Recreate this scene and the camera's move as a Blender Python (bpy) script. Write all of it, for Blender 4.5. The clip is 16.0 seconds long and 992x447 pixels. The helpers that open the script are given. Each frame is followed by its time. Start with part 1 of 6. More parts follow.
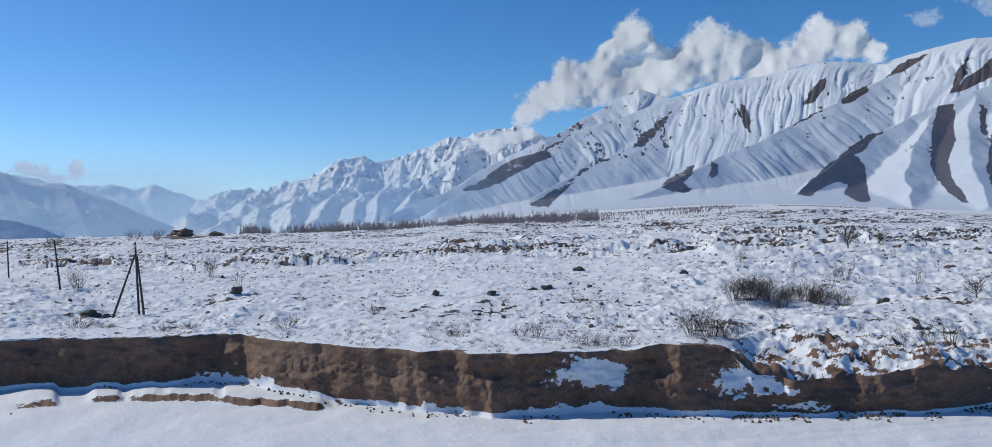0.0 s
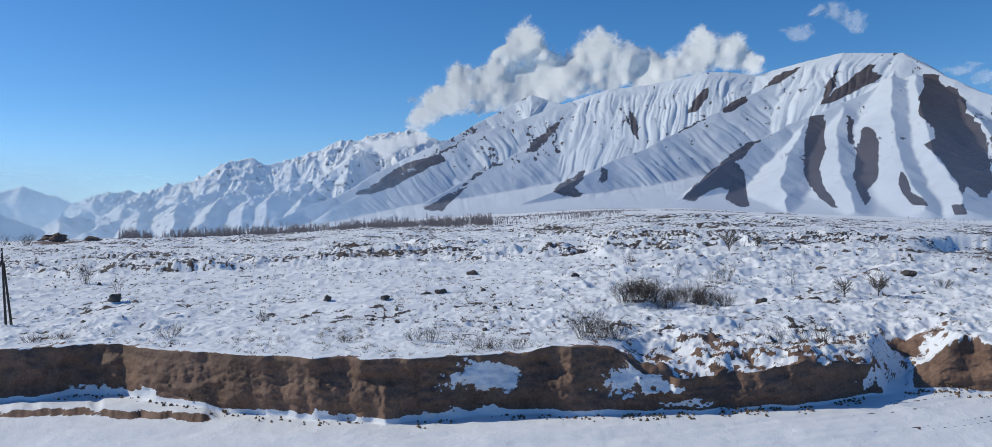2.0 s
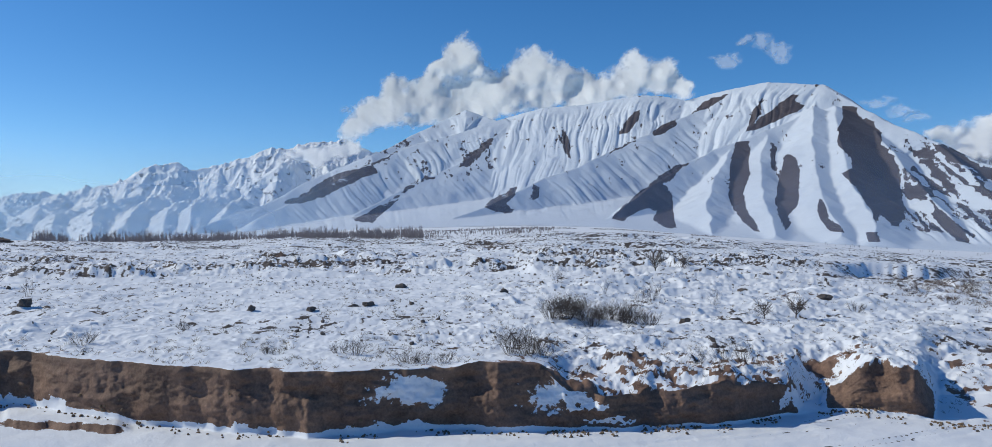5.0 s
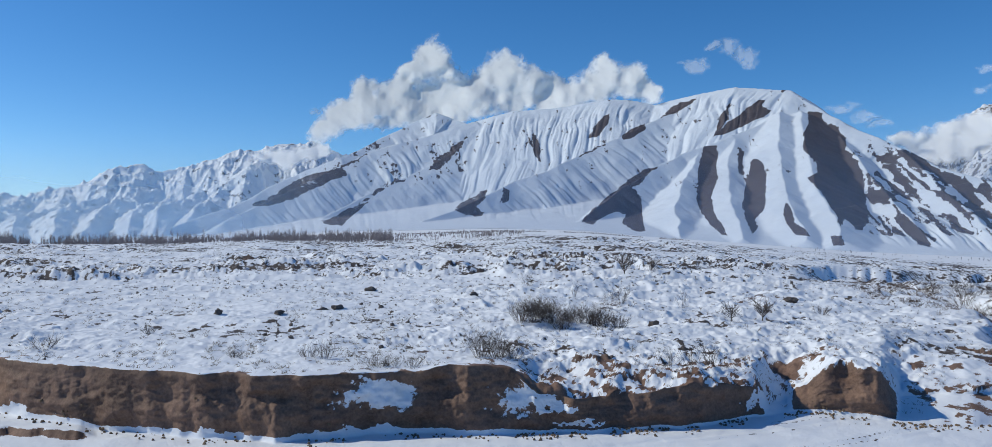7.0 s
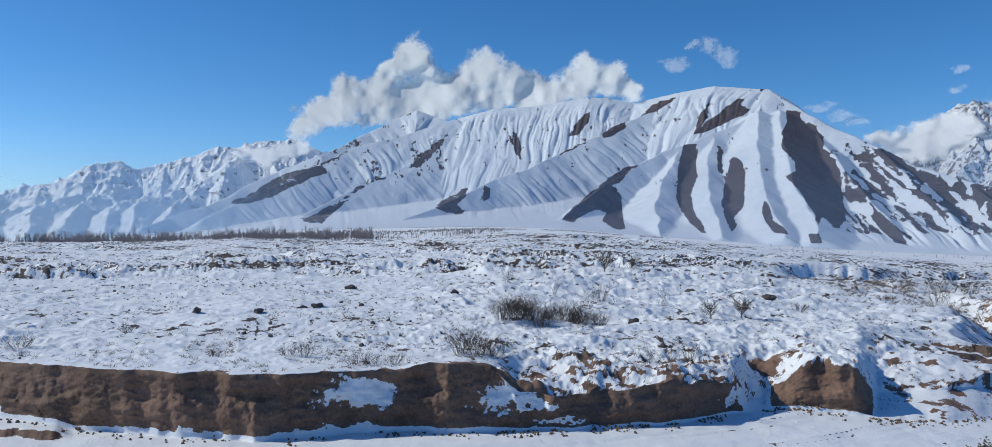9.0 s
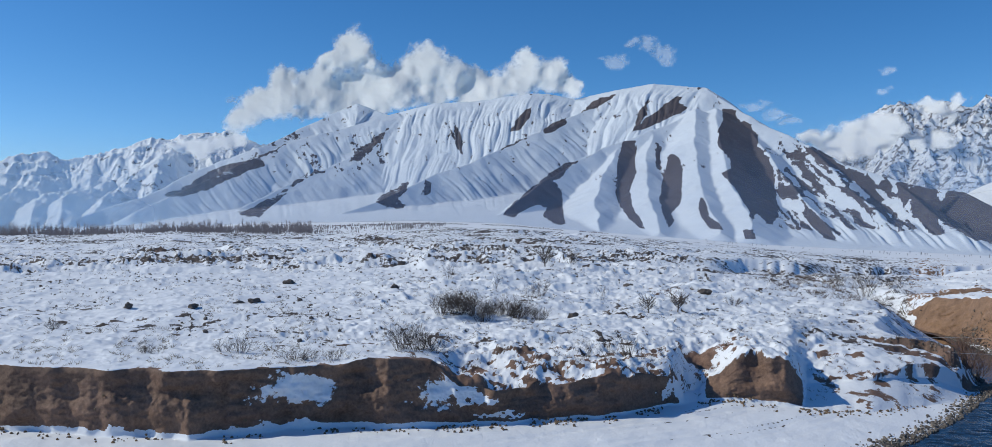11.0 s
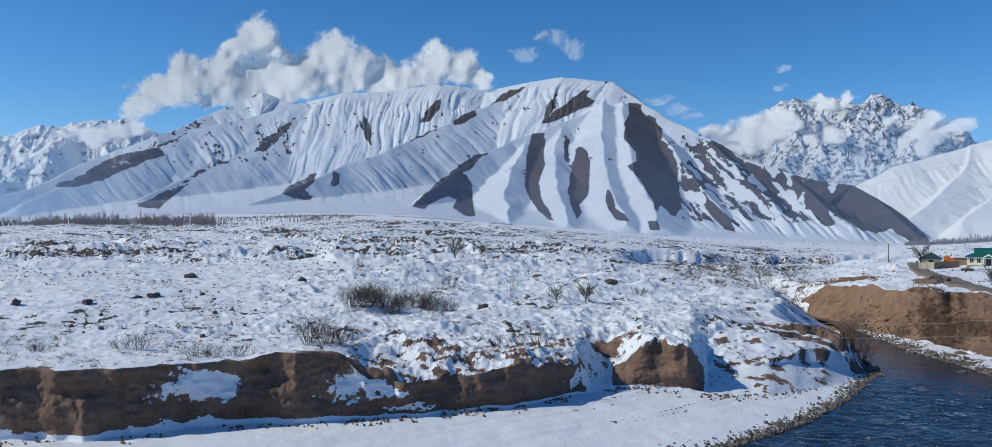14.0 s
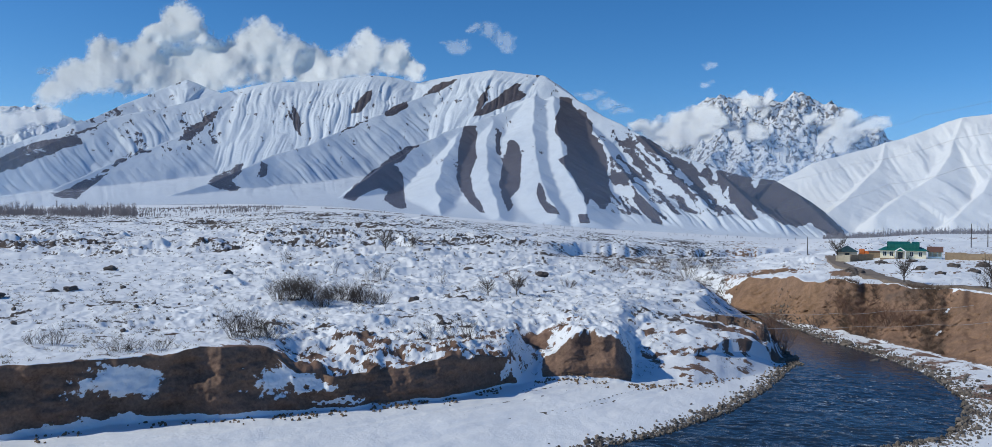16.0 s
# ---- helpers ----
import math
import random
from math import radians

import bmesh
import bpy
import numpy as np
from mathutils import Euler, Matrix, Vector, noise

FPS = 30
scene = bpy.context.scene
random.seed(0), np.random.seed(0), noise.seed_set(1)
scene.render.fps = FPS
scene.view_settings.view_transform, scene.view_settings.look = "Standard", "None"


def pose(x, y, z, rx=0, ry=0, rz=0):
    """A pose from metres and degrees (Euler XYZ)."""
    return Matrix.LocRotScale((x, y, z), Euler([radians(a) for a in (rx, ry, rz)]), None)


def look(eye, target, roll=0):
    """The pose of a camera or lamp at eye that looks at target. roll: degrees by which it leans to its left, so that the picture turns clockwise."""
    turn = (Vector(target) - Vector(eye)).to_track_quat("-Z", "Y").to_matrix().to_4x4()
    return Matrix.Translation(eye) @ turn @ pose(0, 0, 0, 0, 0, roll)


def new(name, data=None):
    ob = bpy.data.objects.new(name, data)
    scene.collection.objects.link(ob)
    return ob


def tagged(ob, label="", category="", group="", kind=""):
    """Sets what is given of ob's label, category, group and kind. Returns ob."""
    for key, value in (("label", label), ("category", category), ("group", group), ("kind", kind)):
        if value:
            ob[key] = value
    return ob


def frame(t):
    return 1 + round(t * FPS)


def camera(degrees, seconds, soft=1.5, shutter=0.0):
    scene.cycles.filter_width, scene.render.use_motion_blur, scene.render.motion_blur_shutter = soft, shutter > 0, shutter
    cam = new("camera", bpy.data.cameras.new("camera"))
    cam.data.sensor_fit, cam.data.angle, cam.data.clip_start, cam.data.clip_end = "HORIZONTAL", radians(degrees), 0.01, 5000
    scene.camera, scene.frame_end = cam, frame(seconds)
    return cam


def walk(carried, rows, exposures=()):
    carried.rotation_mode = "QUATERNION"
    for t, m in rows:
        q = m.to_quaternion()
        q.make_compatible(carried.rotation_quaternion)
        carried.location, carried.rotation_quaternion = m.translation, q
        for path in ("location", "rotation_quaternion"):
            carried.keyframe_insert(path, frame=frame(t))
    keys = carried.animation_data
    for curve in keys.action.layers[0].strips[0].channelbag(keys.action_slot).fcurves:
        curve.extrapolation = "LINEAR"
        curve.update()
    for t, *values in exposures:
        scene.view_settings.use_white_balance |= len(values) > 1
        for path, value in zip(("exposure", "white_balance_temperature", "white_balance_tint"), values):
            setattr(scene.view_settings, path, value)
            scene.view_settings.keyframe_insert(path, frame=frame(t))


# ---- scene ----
cam = camera(61.19, 16.0, soft=0.4)
EYE = 10.6
# seconds, yaw, pitch and lean of a camera that turns where it stands, high on the bank of the river
ROWS = [
    (0.0, 0.00, 0.04, 1.14),
    (0.5, -1.91, 0.31, 1.06),
    (1.0, -4.52, 0.34, 1.13),
    (1.5, -5.90, 0.23, 1.06),
    (2.0, -7.24, 0.17, 1.18),
    (2.5, -7.88, 0.24, 1.01),
    (3.0, -8.78, 0.46, 0.54),
    (3.5, -9.92, 0.61, 0.09),
    (4.0, -10.62, 0.80, -0.22),
    (6.5, -13.71, 1.39, -0.58),
    (7.0, -14.02, 1.37, -0.60),
    (7.5, -14.40, 1.36, -0.59),
    (8.0, -14.84, 1.35, -0.56),
    (10.5, -17.57, 0.96, -0.78),
    (11.0, -19.37, 0.93, -0.79),
    (11.5, -20.97, 0.77, -0.71),
    (12.0, -21.37, 0.70, -0.65),
    (12.5, -22.57, 0.59, -0.69),
    (13.0, -23.42, 0.48, -0.73),
    (13.5, -24.39, 0.45, -0.71),
    (14.0, -25.51, 0.44, -0.65),
    (14.5, -26.00, 0.47, -0.60),
    (15.0, -26.91, 0.41, -0.63),
    (15.5, -28.30, 0.17, -0.70),
    (16.0, -30.19, -0.01, -0.89),
]
walk(cam, [(t, pose(0.15 + 0.02 * t / 16, 0, EYE, 90 + pitch, lean, yaw)) for t, yaw, pitch, lean in ROWS], exposures=[(0.0, -0.17, 7000, 4), (4.0, -0.16, 6900, 3), (8.0, -0.16, 6750, 2), (16.0, -0.18, 6780, 2)])

# ---- world and sun ----
SUN_BEARING, SUN_HEIGHT = -70.0, 36.0
world = bpy.data.worlds.new("world")
scene.world = world
world.use_nodes = True
wn = world.node_tree.nodes
sky = wn.new("ShaderNodeTexSky")
sky.sky_type = "NISHITA"
sky.sun_disc = False
sky.sun_elevation = radians(SUN_HEIGHT)
sky.sun_rotation = radians(SUN_BEARING)
sky.altitude = 1500
sky.air_density = 0.8
sky.dust_density = 0.6
sky.ozone_density = 4.0
wn["Background"].inputs["Strength"].default_value = 0.152
deep = wn.new("ShaderNodeHueSaturation")
deep.inputs["Hue"].default_value = 0.505
deep.inputs["Saturation"].default_value = 1.26
world.node_tree.links.new(sky.outputs["Color"], deep.inputs["Color"])
world.node_tree.links.new(deep.outputs["Color"], wn["Background"].inputs["Color"])
sun = new("sun", bpy.data.lights.new("sun", "SUN"))
sun.data.energy = 3.4
sun.data.angle = radians(0.5)
sun.data.color = (1.0, 0.95, 0.88)
_b, _e = radians(SUN_BEARING), radians(SUN_HEIGHT)
SUN_DIR = Vector((math.sin(_b) * math.cos(_e), math.cos(_b) * math.cos(_e), math.sin(_e)))
sun.matrix_world = look(SUN_DIR * 400, (0, 0, 0))


# ---- noise and mesh tools ----
def _hash(i, j, k, seed):
    h = (i * 374761393 + j * 668265263 + k * 2147483647 + seed * 974634821) & 0xFFFFFFFF
    h = ((h ^ (h >> 13)) * 1274126177) & 0xFFFFFFFF
    h = ((h ^ (h >> 16)) * 2246822519) & 0xFFFFFFFF
    return ((h ^ (h >> 15)) & 0xFFFFFF).astype(np.float64) / 0xFFFFFF


def vnoise(x, y, z=None, seed=0):
    """Smooth value noise, -1 to 1, in two or three dimensions."""
    x, y = np.broadcast_arrays(np.asarray(x, float), np.asarray(y, float))
    xi, yi = np.floor(x).astype(np.int64), np.floor(y).astype(np.int64)
    fx, fy = x - xi, y - yi
    fx, fy = fx * fx * fx * (fx * (fx * 6 - 15) + 10), fy * fy * fy * (fy * (fy * 6 - 15) + 10)

    def plane(zi):
        a = _hash(xi, yi, zi, seed) * (1 - fx) + _hash(xi + 1, yi, zi, seed) * fx
        b = _hash(xi, yi + 1, zi, seed) * (1 - fx) + _hash(xi + 1, yi + 1, zi, seed) * fx
        return a * (1 - fy) + b * fy

    if z is None:
        return plane(np.int64(0)) * 2 - 1
    z = np.asarray(z, float)
    zi = np.floor(z).astype(np.int64)
    fz = z - zi
    fz = fz * fz * (3 - 2 * fz)
    return (plane(zi) * (1 - fz) + plane(zi + 1) * fz) * 2 - 1


def fbm(x, y, z=None, octaves=4, seed=0, gain=0.5):
    total, amp, norm, f = 0, 1.0, 0.0, 1.0
    for o in range(octaves):
        total = total + amp * vnoise(np.asarray(x) * f + 17.3 * o, np.asarray(y) * f - 9.1 * o, None if z is None else np.asarray(z) * f, seed + o)
        norm += amp
        amp *= gain
        f *= 2.03
    return total / norm


def ridged(x, y, octaves=4, seed=0):
    total, amp, norm, f = 0, 1.0, 0.0, 1.0
    for o in range(octaves):
        n = 1 - np.abs(vnoise(np.asarray(x) * f + 5.7 * o, np.asarray(y) * f + 3.1 * o, None, seed + o))
        total = total + amp * n * n
        norm += amp
        amp *= 0.5
        f *= 2.1
    return total / norm


def smooth(a, b, x):
    t = np.clip((x - a) / (b - a), 0, 1)
    return t * t * (3 - 2 * t)


def sheet(name, X, Y, Z, material, attributes=(), wrap=False):
    """A grid of vertices, rows by columns, as one smooth mesh object."""
    nr, nc = X.shape
    me = bpy.data.meshes.new(name)
    me.vertices.add(nr * nc)
    me.vertices.foreach_set("co", np.stack([X, Y, Z], -1).astype(np.float32).ravel())
    idx = np.arange(nr * nc).reshape(nr, nc)
    if wrap:
        idx = np.concatenate([idx, idx[:, :1]], 1)
    quads = np.stack([idx[:-1, :-1], idx[:-1, 1:], idx[1:, 1:], idx[1:, :-1]], -1).reshape(-1, 4)
    me.loops.add(quads.size)
    me.loops.foreach_set("vertex_index", quads.ravel().astype(np.int32))
    me.polygons.add(len(quads))
    me.polygons.foreach_set("loop_start", np.arange(0, quads.size, 4, dtype=np.int32))
    me.polygons.foreach_set("use_smooth", np.ones(len(quads), dtype=bool))
    for key, values in attributes:
        me.attributes.new(key, "FLOAT", "POINT").data.foreach_set("value", np.asarray(values, np.float32).ravel())
    me.update(calc_edges=True)
    me.materials.append(material)
    return new(name, me)


def soup(name, verts, faces, material, smooth_shade=False):
    """Many small pieces joined into one mesh."""
    me = bpy.data.meshes.new(name)
    me.from_pydata(verts, [], faces)
    if smooth_shade:
        me.polygons.foreach_set("use_smooth", np.ones(len(me.polygons), dtype=bool))
    me.update()
    me.materials.append(material)
    return new(name, me)


# ---- materials ----
def nodes_of(name):
    mat = bpy.data.materials.new(name)
    mat.use_nodes = True
    nt = mat.node_tree
    return mat, nt, nt.nodes["Principled BSDF"]


def noise_node(nt, scale, detail=5, rough=0.55, coord="Object"):
    tc = nt.nodes.new("ShaderNodeTexCoord")
    n = nt.nodes.new("ShaderNodeTexNoise")
    n.inputs["Scale"].default_value = scale
    n.inputs["Detail"].default_value = detail
    n.inputs["Roughness"].default_value = rough
    nt.links.new(tc.outputs[coord], n.inputs["Vector"])
    return n.outputs["Fac"]


def ramp(nt, src, stops):
    r = nt.nodes.new("ShaderNodeValToRGB")
    el = r.color_ramp.elements
    while len(el) < len(stops):
        el.new(0.5)
    for e, (p, c) in zip(el, stops):
        e.position, e.color = p, (*c, 1)
    nt.links.new(src, r.inputs["Fac"])
    return r.outputs["Color"]


def maths(nt, op, a, b=None, c=None):
    m = nt.nodes.new("ShaderNodeMath")
    m.operation = op
    for i, v in enumerate((a, b, c)):
        if v is None:
            continue
        if isinstance(v, (int, float)):
            m.inputs[i].default_value = v
        else:
            nt.links.new(v, m.inputs[i])
    return m.outputs[0]


def mix(nt, fac, a, b):
    m = nt.nodes.new("ShaderNodeMix")
    m.data_type = "RGBA"
    for i, v in ((0, fac), (6, a), (7, b)):
        if isinstance(v, (int, float)):
            m.inputs[i].default_value = v
        elif isinstance(v, tuple):
            m.inputs[i].default_value = (*v, 1)
        else:
            nt.links.new(v, m.inputs[i])
    return m.outputs[2]


def bump(nt, bsdf, height, strength, distance):
    b = nt.nodes.new("ShaderNodeBump")
    b.inputs["Strength"].default_value = strength
    b.inputs["Distance"].default_value = distance
    nt.links.new(height, b.inputs["Height"])
    nt.links.new(b.outputs["Normal"], bsdf.inputs["Normal"])


def plain(name, colour, rough=0.7, scale=3.0, vary=0.25, metal=0.0, relief=0.0, coord="Object"):
    """A painted, wooden or stony surface with grain at two scales."""
    mat, nt, bsdf = nodes_of(name)
    n1 = noise_node(nt, scale, 6, 0.6, coord)
    n2 = noise_node(nt, scale * 0.13, 3, 0.5, coord)
    both = maths(nt, "ADD", maths(nt, "MULTIPLY", n1, 0.6), maths(nt, "MULTIPLY", n2, 0.4))
    lo = tuple(c * (1 - vary) for c in colour)
    hi = tuple(min(1, c * (1 + vary)) for c in colour)
    nt.links.new(ramp(nt, both, [(0.3, lo), (0.7, hi)]), bsdf.inputs["Base Color"])
    bsdf.inputs["Roughness"].default_value = rough
    bsdf.inputs["Metallic"].default_value = metal
    if relief:
        bump(nt, bsdf, n1, 0.6, relief)
    return mat


def snow_and_earth(name, grain, earth_lo, earth_hi, snow=(0.80, 0.82, 0.86), relief=0.1, ragged=0.9, loess=None):
    """Snow that thins out to bare earth where the attribute 'bare' grows."""
    mat, nt, bsdf = nodes_of(name)
    at = nt.nodes.new("ShaderNodeAttribute")
    at.attribute_name = "bare"
    n1 = noise_node(nt, grain, 7, 0.65)
    n2 = noise_node(nt, grain * 6, 5, 0.6)
    n3 = noise_node(nt, grain * 0.22, 4, 0.5)
    edge = maths(nt, "ADD", at.outputs["Fac"], maths(nt, "MULTIPLY", maths(nt, "SUBTRACT", n1, 0.5), ragged))
    edge = maths(nt, "ADD", edge, maths(nt, "MULTIPLY", maths(nt, "SUBTRACT", n2, 0.5), ragged * 0.45))
    sm = nt.nodes.new("ShaderNodeMapRange")
    sm.interpolation_type = "SMOOTHSTEP"
    sm.inputs["From Min"].default_value, sm.inputs["From Max"].default_value = 0.46, 0.56
    nt.links.new(edge, sm.inputs["Value"])
    tone = maths(nt, "ADD", maths(nt, "MULTIPLY", n1, 0.36), maths(nt, "ADD", maths(nt, "MULTIPLY", n2, 0.34), maths(nt, "MULTIPLY", n3, 0.30)))
    earth = ramp(nt, tone, [(0.37, earth_lo), (0.64, earth_hi)])
    if loess:
        at2 = nt.nodes.new("ShaderNodeAttribute")
        at2.attribute_name = "tan"
        earth = mix(nt, at2.outputs["Fac"], earth, ramp(nt, tone, [(0.38, loess[0]), (0.63, loess[1])]))
        at3 = nt.nodes.new("ShaderNodeAttribute")
        at3.attribute_name = "humus"
        earth = mix(nt, at3.outputs["Fac"], earth, ramp(nt, tone, [(0.32, (0.042, 0.037, 0.035)), (0.68, (0.110, 0.092, 0.080))]))
    white = ramp(nt, n3, [(0.3, tuple(c * 0.95 for c in snow)), (0.7, snow)])
    nt.links.new(mix(nt, sm.outputs[0], white, earth), bsdf.inputs["Base Color"])
    bsdf.inputs["Roughness"].default_value = 0.75
    bsdf.inputs["Specular IOR Level"].default_value = 0.25
    bump(nt, bsdf, maths(nt, "ADD", n1, maths(nt, "MULTIPLY", n2, 0.4)), 0.7, relief)
    return mat, nt, bsdf


ground_mat, _, _ = snow_and_earth("snow_over_earth", 0.8, (0.086, 0.052, 0.039), (0.262, 0.162, 0.118), relief=0.16, loess=((0.135, 0.080, 0.049), (0.34, 0.208, 0.130)))
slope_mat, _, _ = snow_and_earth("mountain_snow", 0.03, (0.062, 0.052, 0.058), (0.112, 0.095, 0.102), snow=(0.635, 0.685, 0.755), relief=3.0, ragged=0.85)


def far_snow(name, snow):
    """Snow and rock of the far ranges."""
    return snow_and_earth(name, 0.03, (0.13, 0.12, 0.12), (0.22, 0.20, 0.19), relief=4.0, ragged=0.8, snow=snow)[0]


far_mat = far_snow("far_range_snow", (0.82, 0.84, 0.87))
far_left_mat = far_snow("far_valley_snow", (0.80, 0.82, 0.86))
peak_mat = far_snow("rocky_peak_snow", (0.66, 0.68, 0.72))
right_mat = far_snow("white_hill_snow", (0.73, 0.74, 0.76))

# ---- the ground: flood plain, earth cliff, plateau, far bank, plain up to the mountains ----
LEFT_SHORE = [(-160, 70), (-60, 49), (-20, 45), (20, 47), (39, 50.8), (46, 51.7), (57, 55.3), (70, 62), (77.6, 66.8), (86, 72), (94, 81.5), (108, 95), (119, 107.5), (127, 117), (134, 137), (156, 195)]
RIGHT_SHORE = [(-160, 40), (-50, 22), (0, 20), (40, 30), (58.8, 40.7), (66.4, 40.3), (74.7, 43.7), (82.9, 48.7), (92, 57.6), (99.6, 69), (107.5, 85.3), (127, 115.7), (135, 130), (143, 155), (168, 195)]
WATER = -6.2


def to_line(X, Y, line):
    """Distance of points to a polyline, how far along it lies, and on which side."""
    best, along, side = np.full(X.shape, 1e9), np.zeros(X.shape), np.zeros(X.shape)
    run = 0.0
    for (ax, ay), (bx, by) in zip(line[:-1], line[1:]):
        dx, dy = bx - ax, by - ay
        ln = math.hypot(dx, dy)
        u = np.clip(((X - ax) * dx + (Y - ay) * dy) / ln ** 2, 0, 1)
        d = np.hypot(X - ax - u * dx, Y - ay - u * dy)
        s = dx * (Y - ay) - dy * (X - ax)
        m = d < best
        best, along, side = np.where(m, d, best), np.where(m, run + u * ln, along), np.where(m, s, side)
        run += ln
    return best, along, side


def curve(bearing, *pairs):
    return np.interp(bearing, pairs[0::2], pairs[1::2])


def near_base(b):
    return curve(b, -40, 104, -31, 96.5, -24, 89.5, -20.5, 88, -18.5, 88.5, -16.8, 86.5, -15, 81.5, -11.5, 76.8, -8, 73, -3.9, 70, -0.4, 67.6, 2.6, 68.3, 10.3, 69.6, 12.3, 68.4, 21, 71, 28, 75.5, 31.7, 81.5, 34.5, 86, 39.6, 86, 43.7, 89, 47, 97, 50, 106, 52, 100, 64, 90)


def near_top_height(b):
    return curve(b, -40, 0, 9, 0, 11, 0.5, 13.5, 0.5, 15.2, 0.1, 17, -1.9, 20, -2.3, 24, -2.2, 26.7, -1.5, 31.4, -2.3, 32.2, -4.4, 33.2, -4.4, 33.7, -3.3, 34.5, -2.8, 35.5, -1.4, 36.3, -1.3, 38.2, -0.8, 38.7, -1.2, 39.3, -2.9, 39.8, -4.2, 42, -3.9, 44.5, -3.7, 47, -4.2, 49, -6.2, 51, -6.9, 64, -6.9)


def near_depth(b):
    return curve(b, -40, 0.7, 0, 0.9, 15, 1.2, 18, 0.9, 31, 0.9, 33, 3, 34.5, 1.6, 38.6, 1.4, 39.9, 7.0, 46, 8.0, 52, 4, 64, 2)


def far_base(b):
    return curve(b, -40, 178, 40, 178, 45.3, 188, 46.5, 178, 47.7, 168, 50, 152, 52.7, 144, 55.2, 132.6, 57.7, 125, 59.7, 116, 61, 112.5, 64, 108)


def far_top(b):
    return curve(b, -40, 330, 40, 330, 43.5, 240, 45.6, 195, 47, 189, 48.8, 183, 50, 167, 51.5, 156, 53.4, 150, 55, 147, 57, 143, 58.6, 140, 60.8, 135, 64, 130)


def plain_height(b, r):
    """The plateau and the plain behind it, without its small bumps."""
    e1 = curve(b, -40, -0.33, -31, -0.33, -12, -0.36, -7, -0.30, -1.5, -0.05, 5, -0.1, 9, 0.0, 15.8, 0.55, 21, 0.5, 28, 0.12, 35, -0.42, 40, -0.85, 44, -1.15, 50, -1.1, 53, -0.75, 57, -0.35, 64, -0.3)
    e2 = curve(b, -40, -0.5, -16, -0.4, -10, -0.3, -4, 0.1, 3, 0.7, 14, 1.05, 20, 0.95, 24, 0.6, 31, 0.15, 37, -0.25, 44, -0.5, 50, -0.7, 54, -0.55, 58, -0.2, 64, -0.1)
    z1 = EYE + 650 * np.tan(np.radians(e1))
    z2 = EYE + 2500 * np.tan(np.radians(e2))
    near = z1 * smooth(0, 1, np.clip((r - 75) / 575, 0, 1)) * 0.35 + z1 * np.clip((r - 75) / 575, 0, 1) * 0.65
    right = smooth(47, 50, b) * 1.5 * np.clip(1 - (r - 150) / 500, 0, 1)
    return np.where(r < 650, near + right, z1 + (z2 - z1) * np.clip((r - 650) / 1850, 0, 1) ** 1.1)


def flood_plain(X, Y):
    dl, _, sl = to_line(X, Y, LEFT_SHORE)
    dr, _, sr = to_line(X, Y, RIGHT_SHORE)
    wet = (sl < 0) & (sr > 0) & (np.hypot(X, Y) < 195)
    d = np.minimum(dl, dr)
    wob = fbm(X * 0.35, Y * 0.35, octaves=3, seed=40) * 0.8
    land = np.minimum(-5.0, WATER + 0.05 + 0.075 * np.maximum(d + wob, 0) ** 0.95)
    return np.where(wet, WATER - 0.05 - np.minimum(1.2, 0.25 * d), land + 0.0), d, wet


def spot(b, z, b0, z0, wb, wz, turn=0.0):
    c, s = math.cos(turn), math.sin(turn)
    u, v = (b - b0) / wb, (z - z0) / wz
    return np.exp(-((u * c + v * s) ** 2 + (v * c - u * s) ** 2) ** 1.4)


GROUND = {}


def ground_at(bearing, r):
    c = int(np.clip(np.searchsorted(GROUND["bear"], bearing), 0, len(GROUND["bear"]) - 1))
    return float(np.interp(r, GROUND["R"][:, c], GROUND["Z"][:, c]))


def on_ground(bearing, r, sink=0.0):
    return Vector((r * math.sin(radians(bearing)), r * math.cos(radians(bearing)), ground_at(bearing, r) - sink))


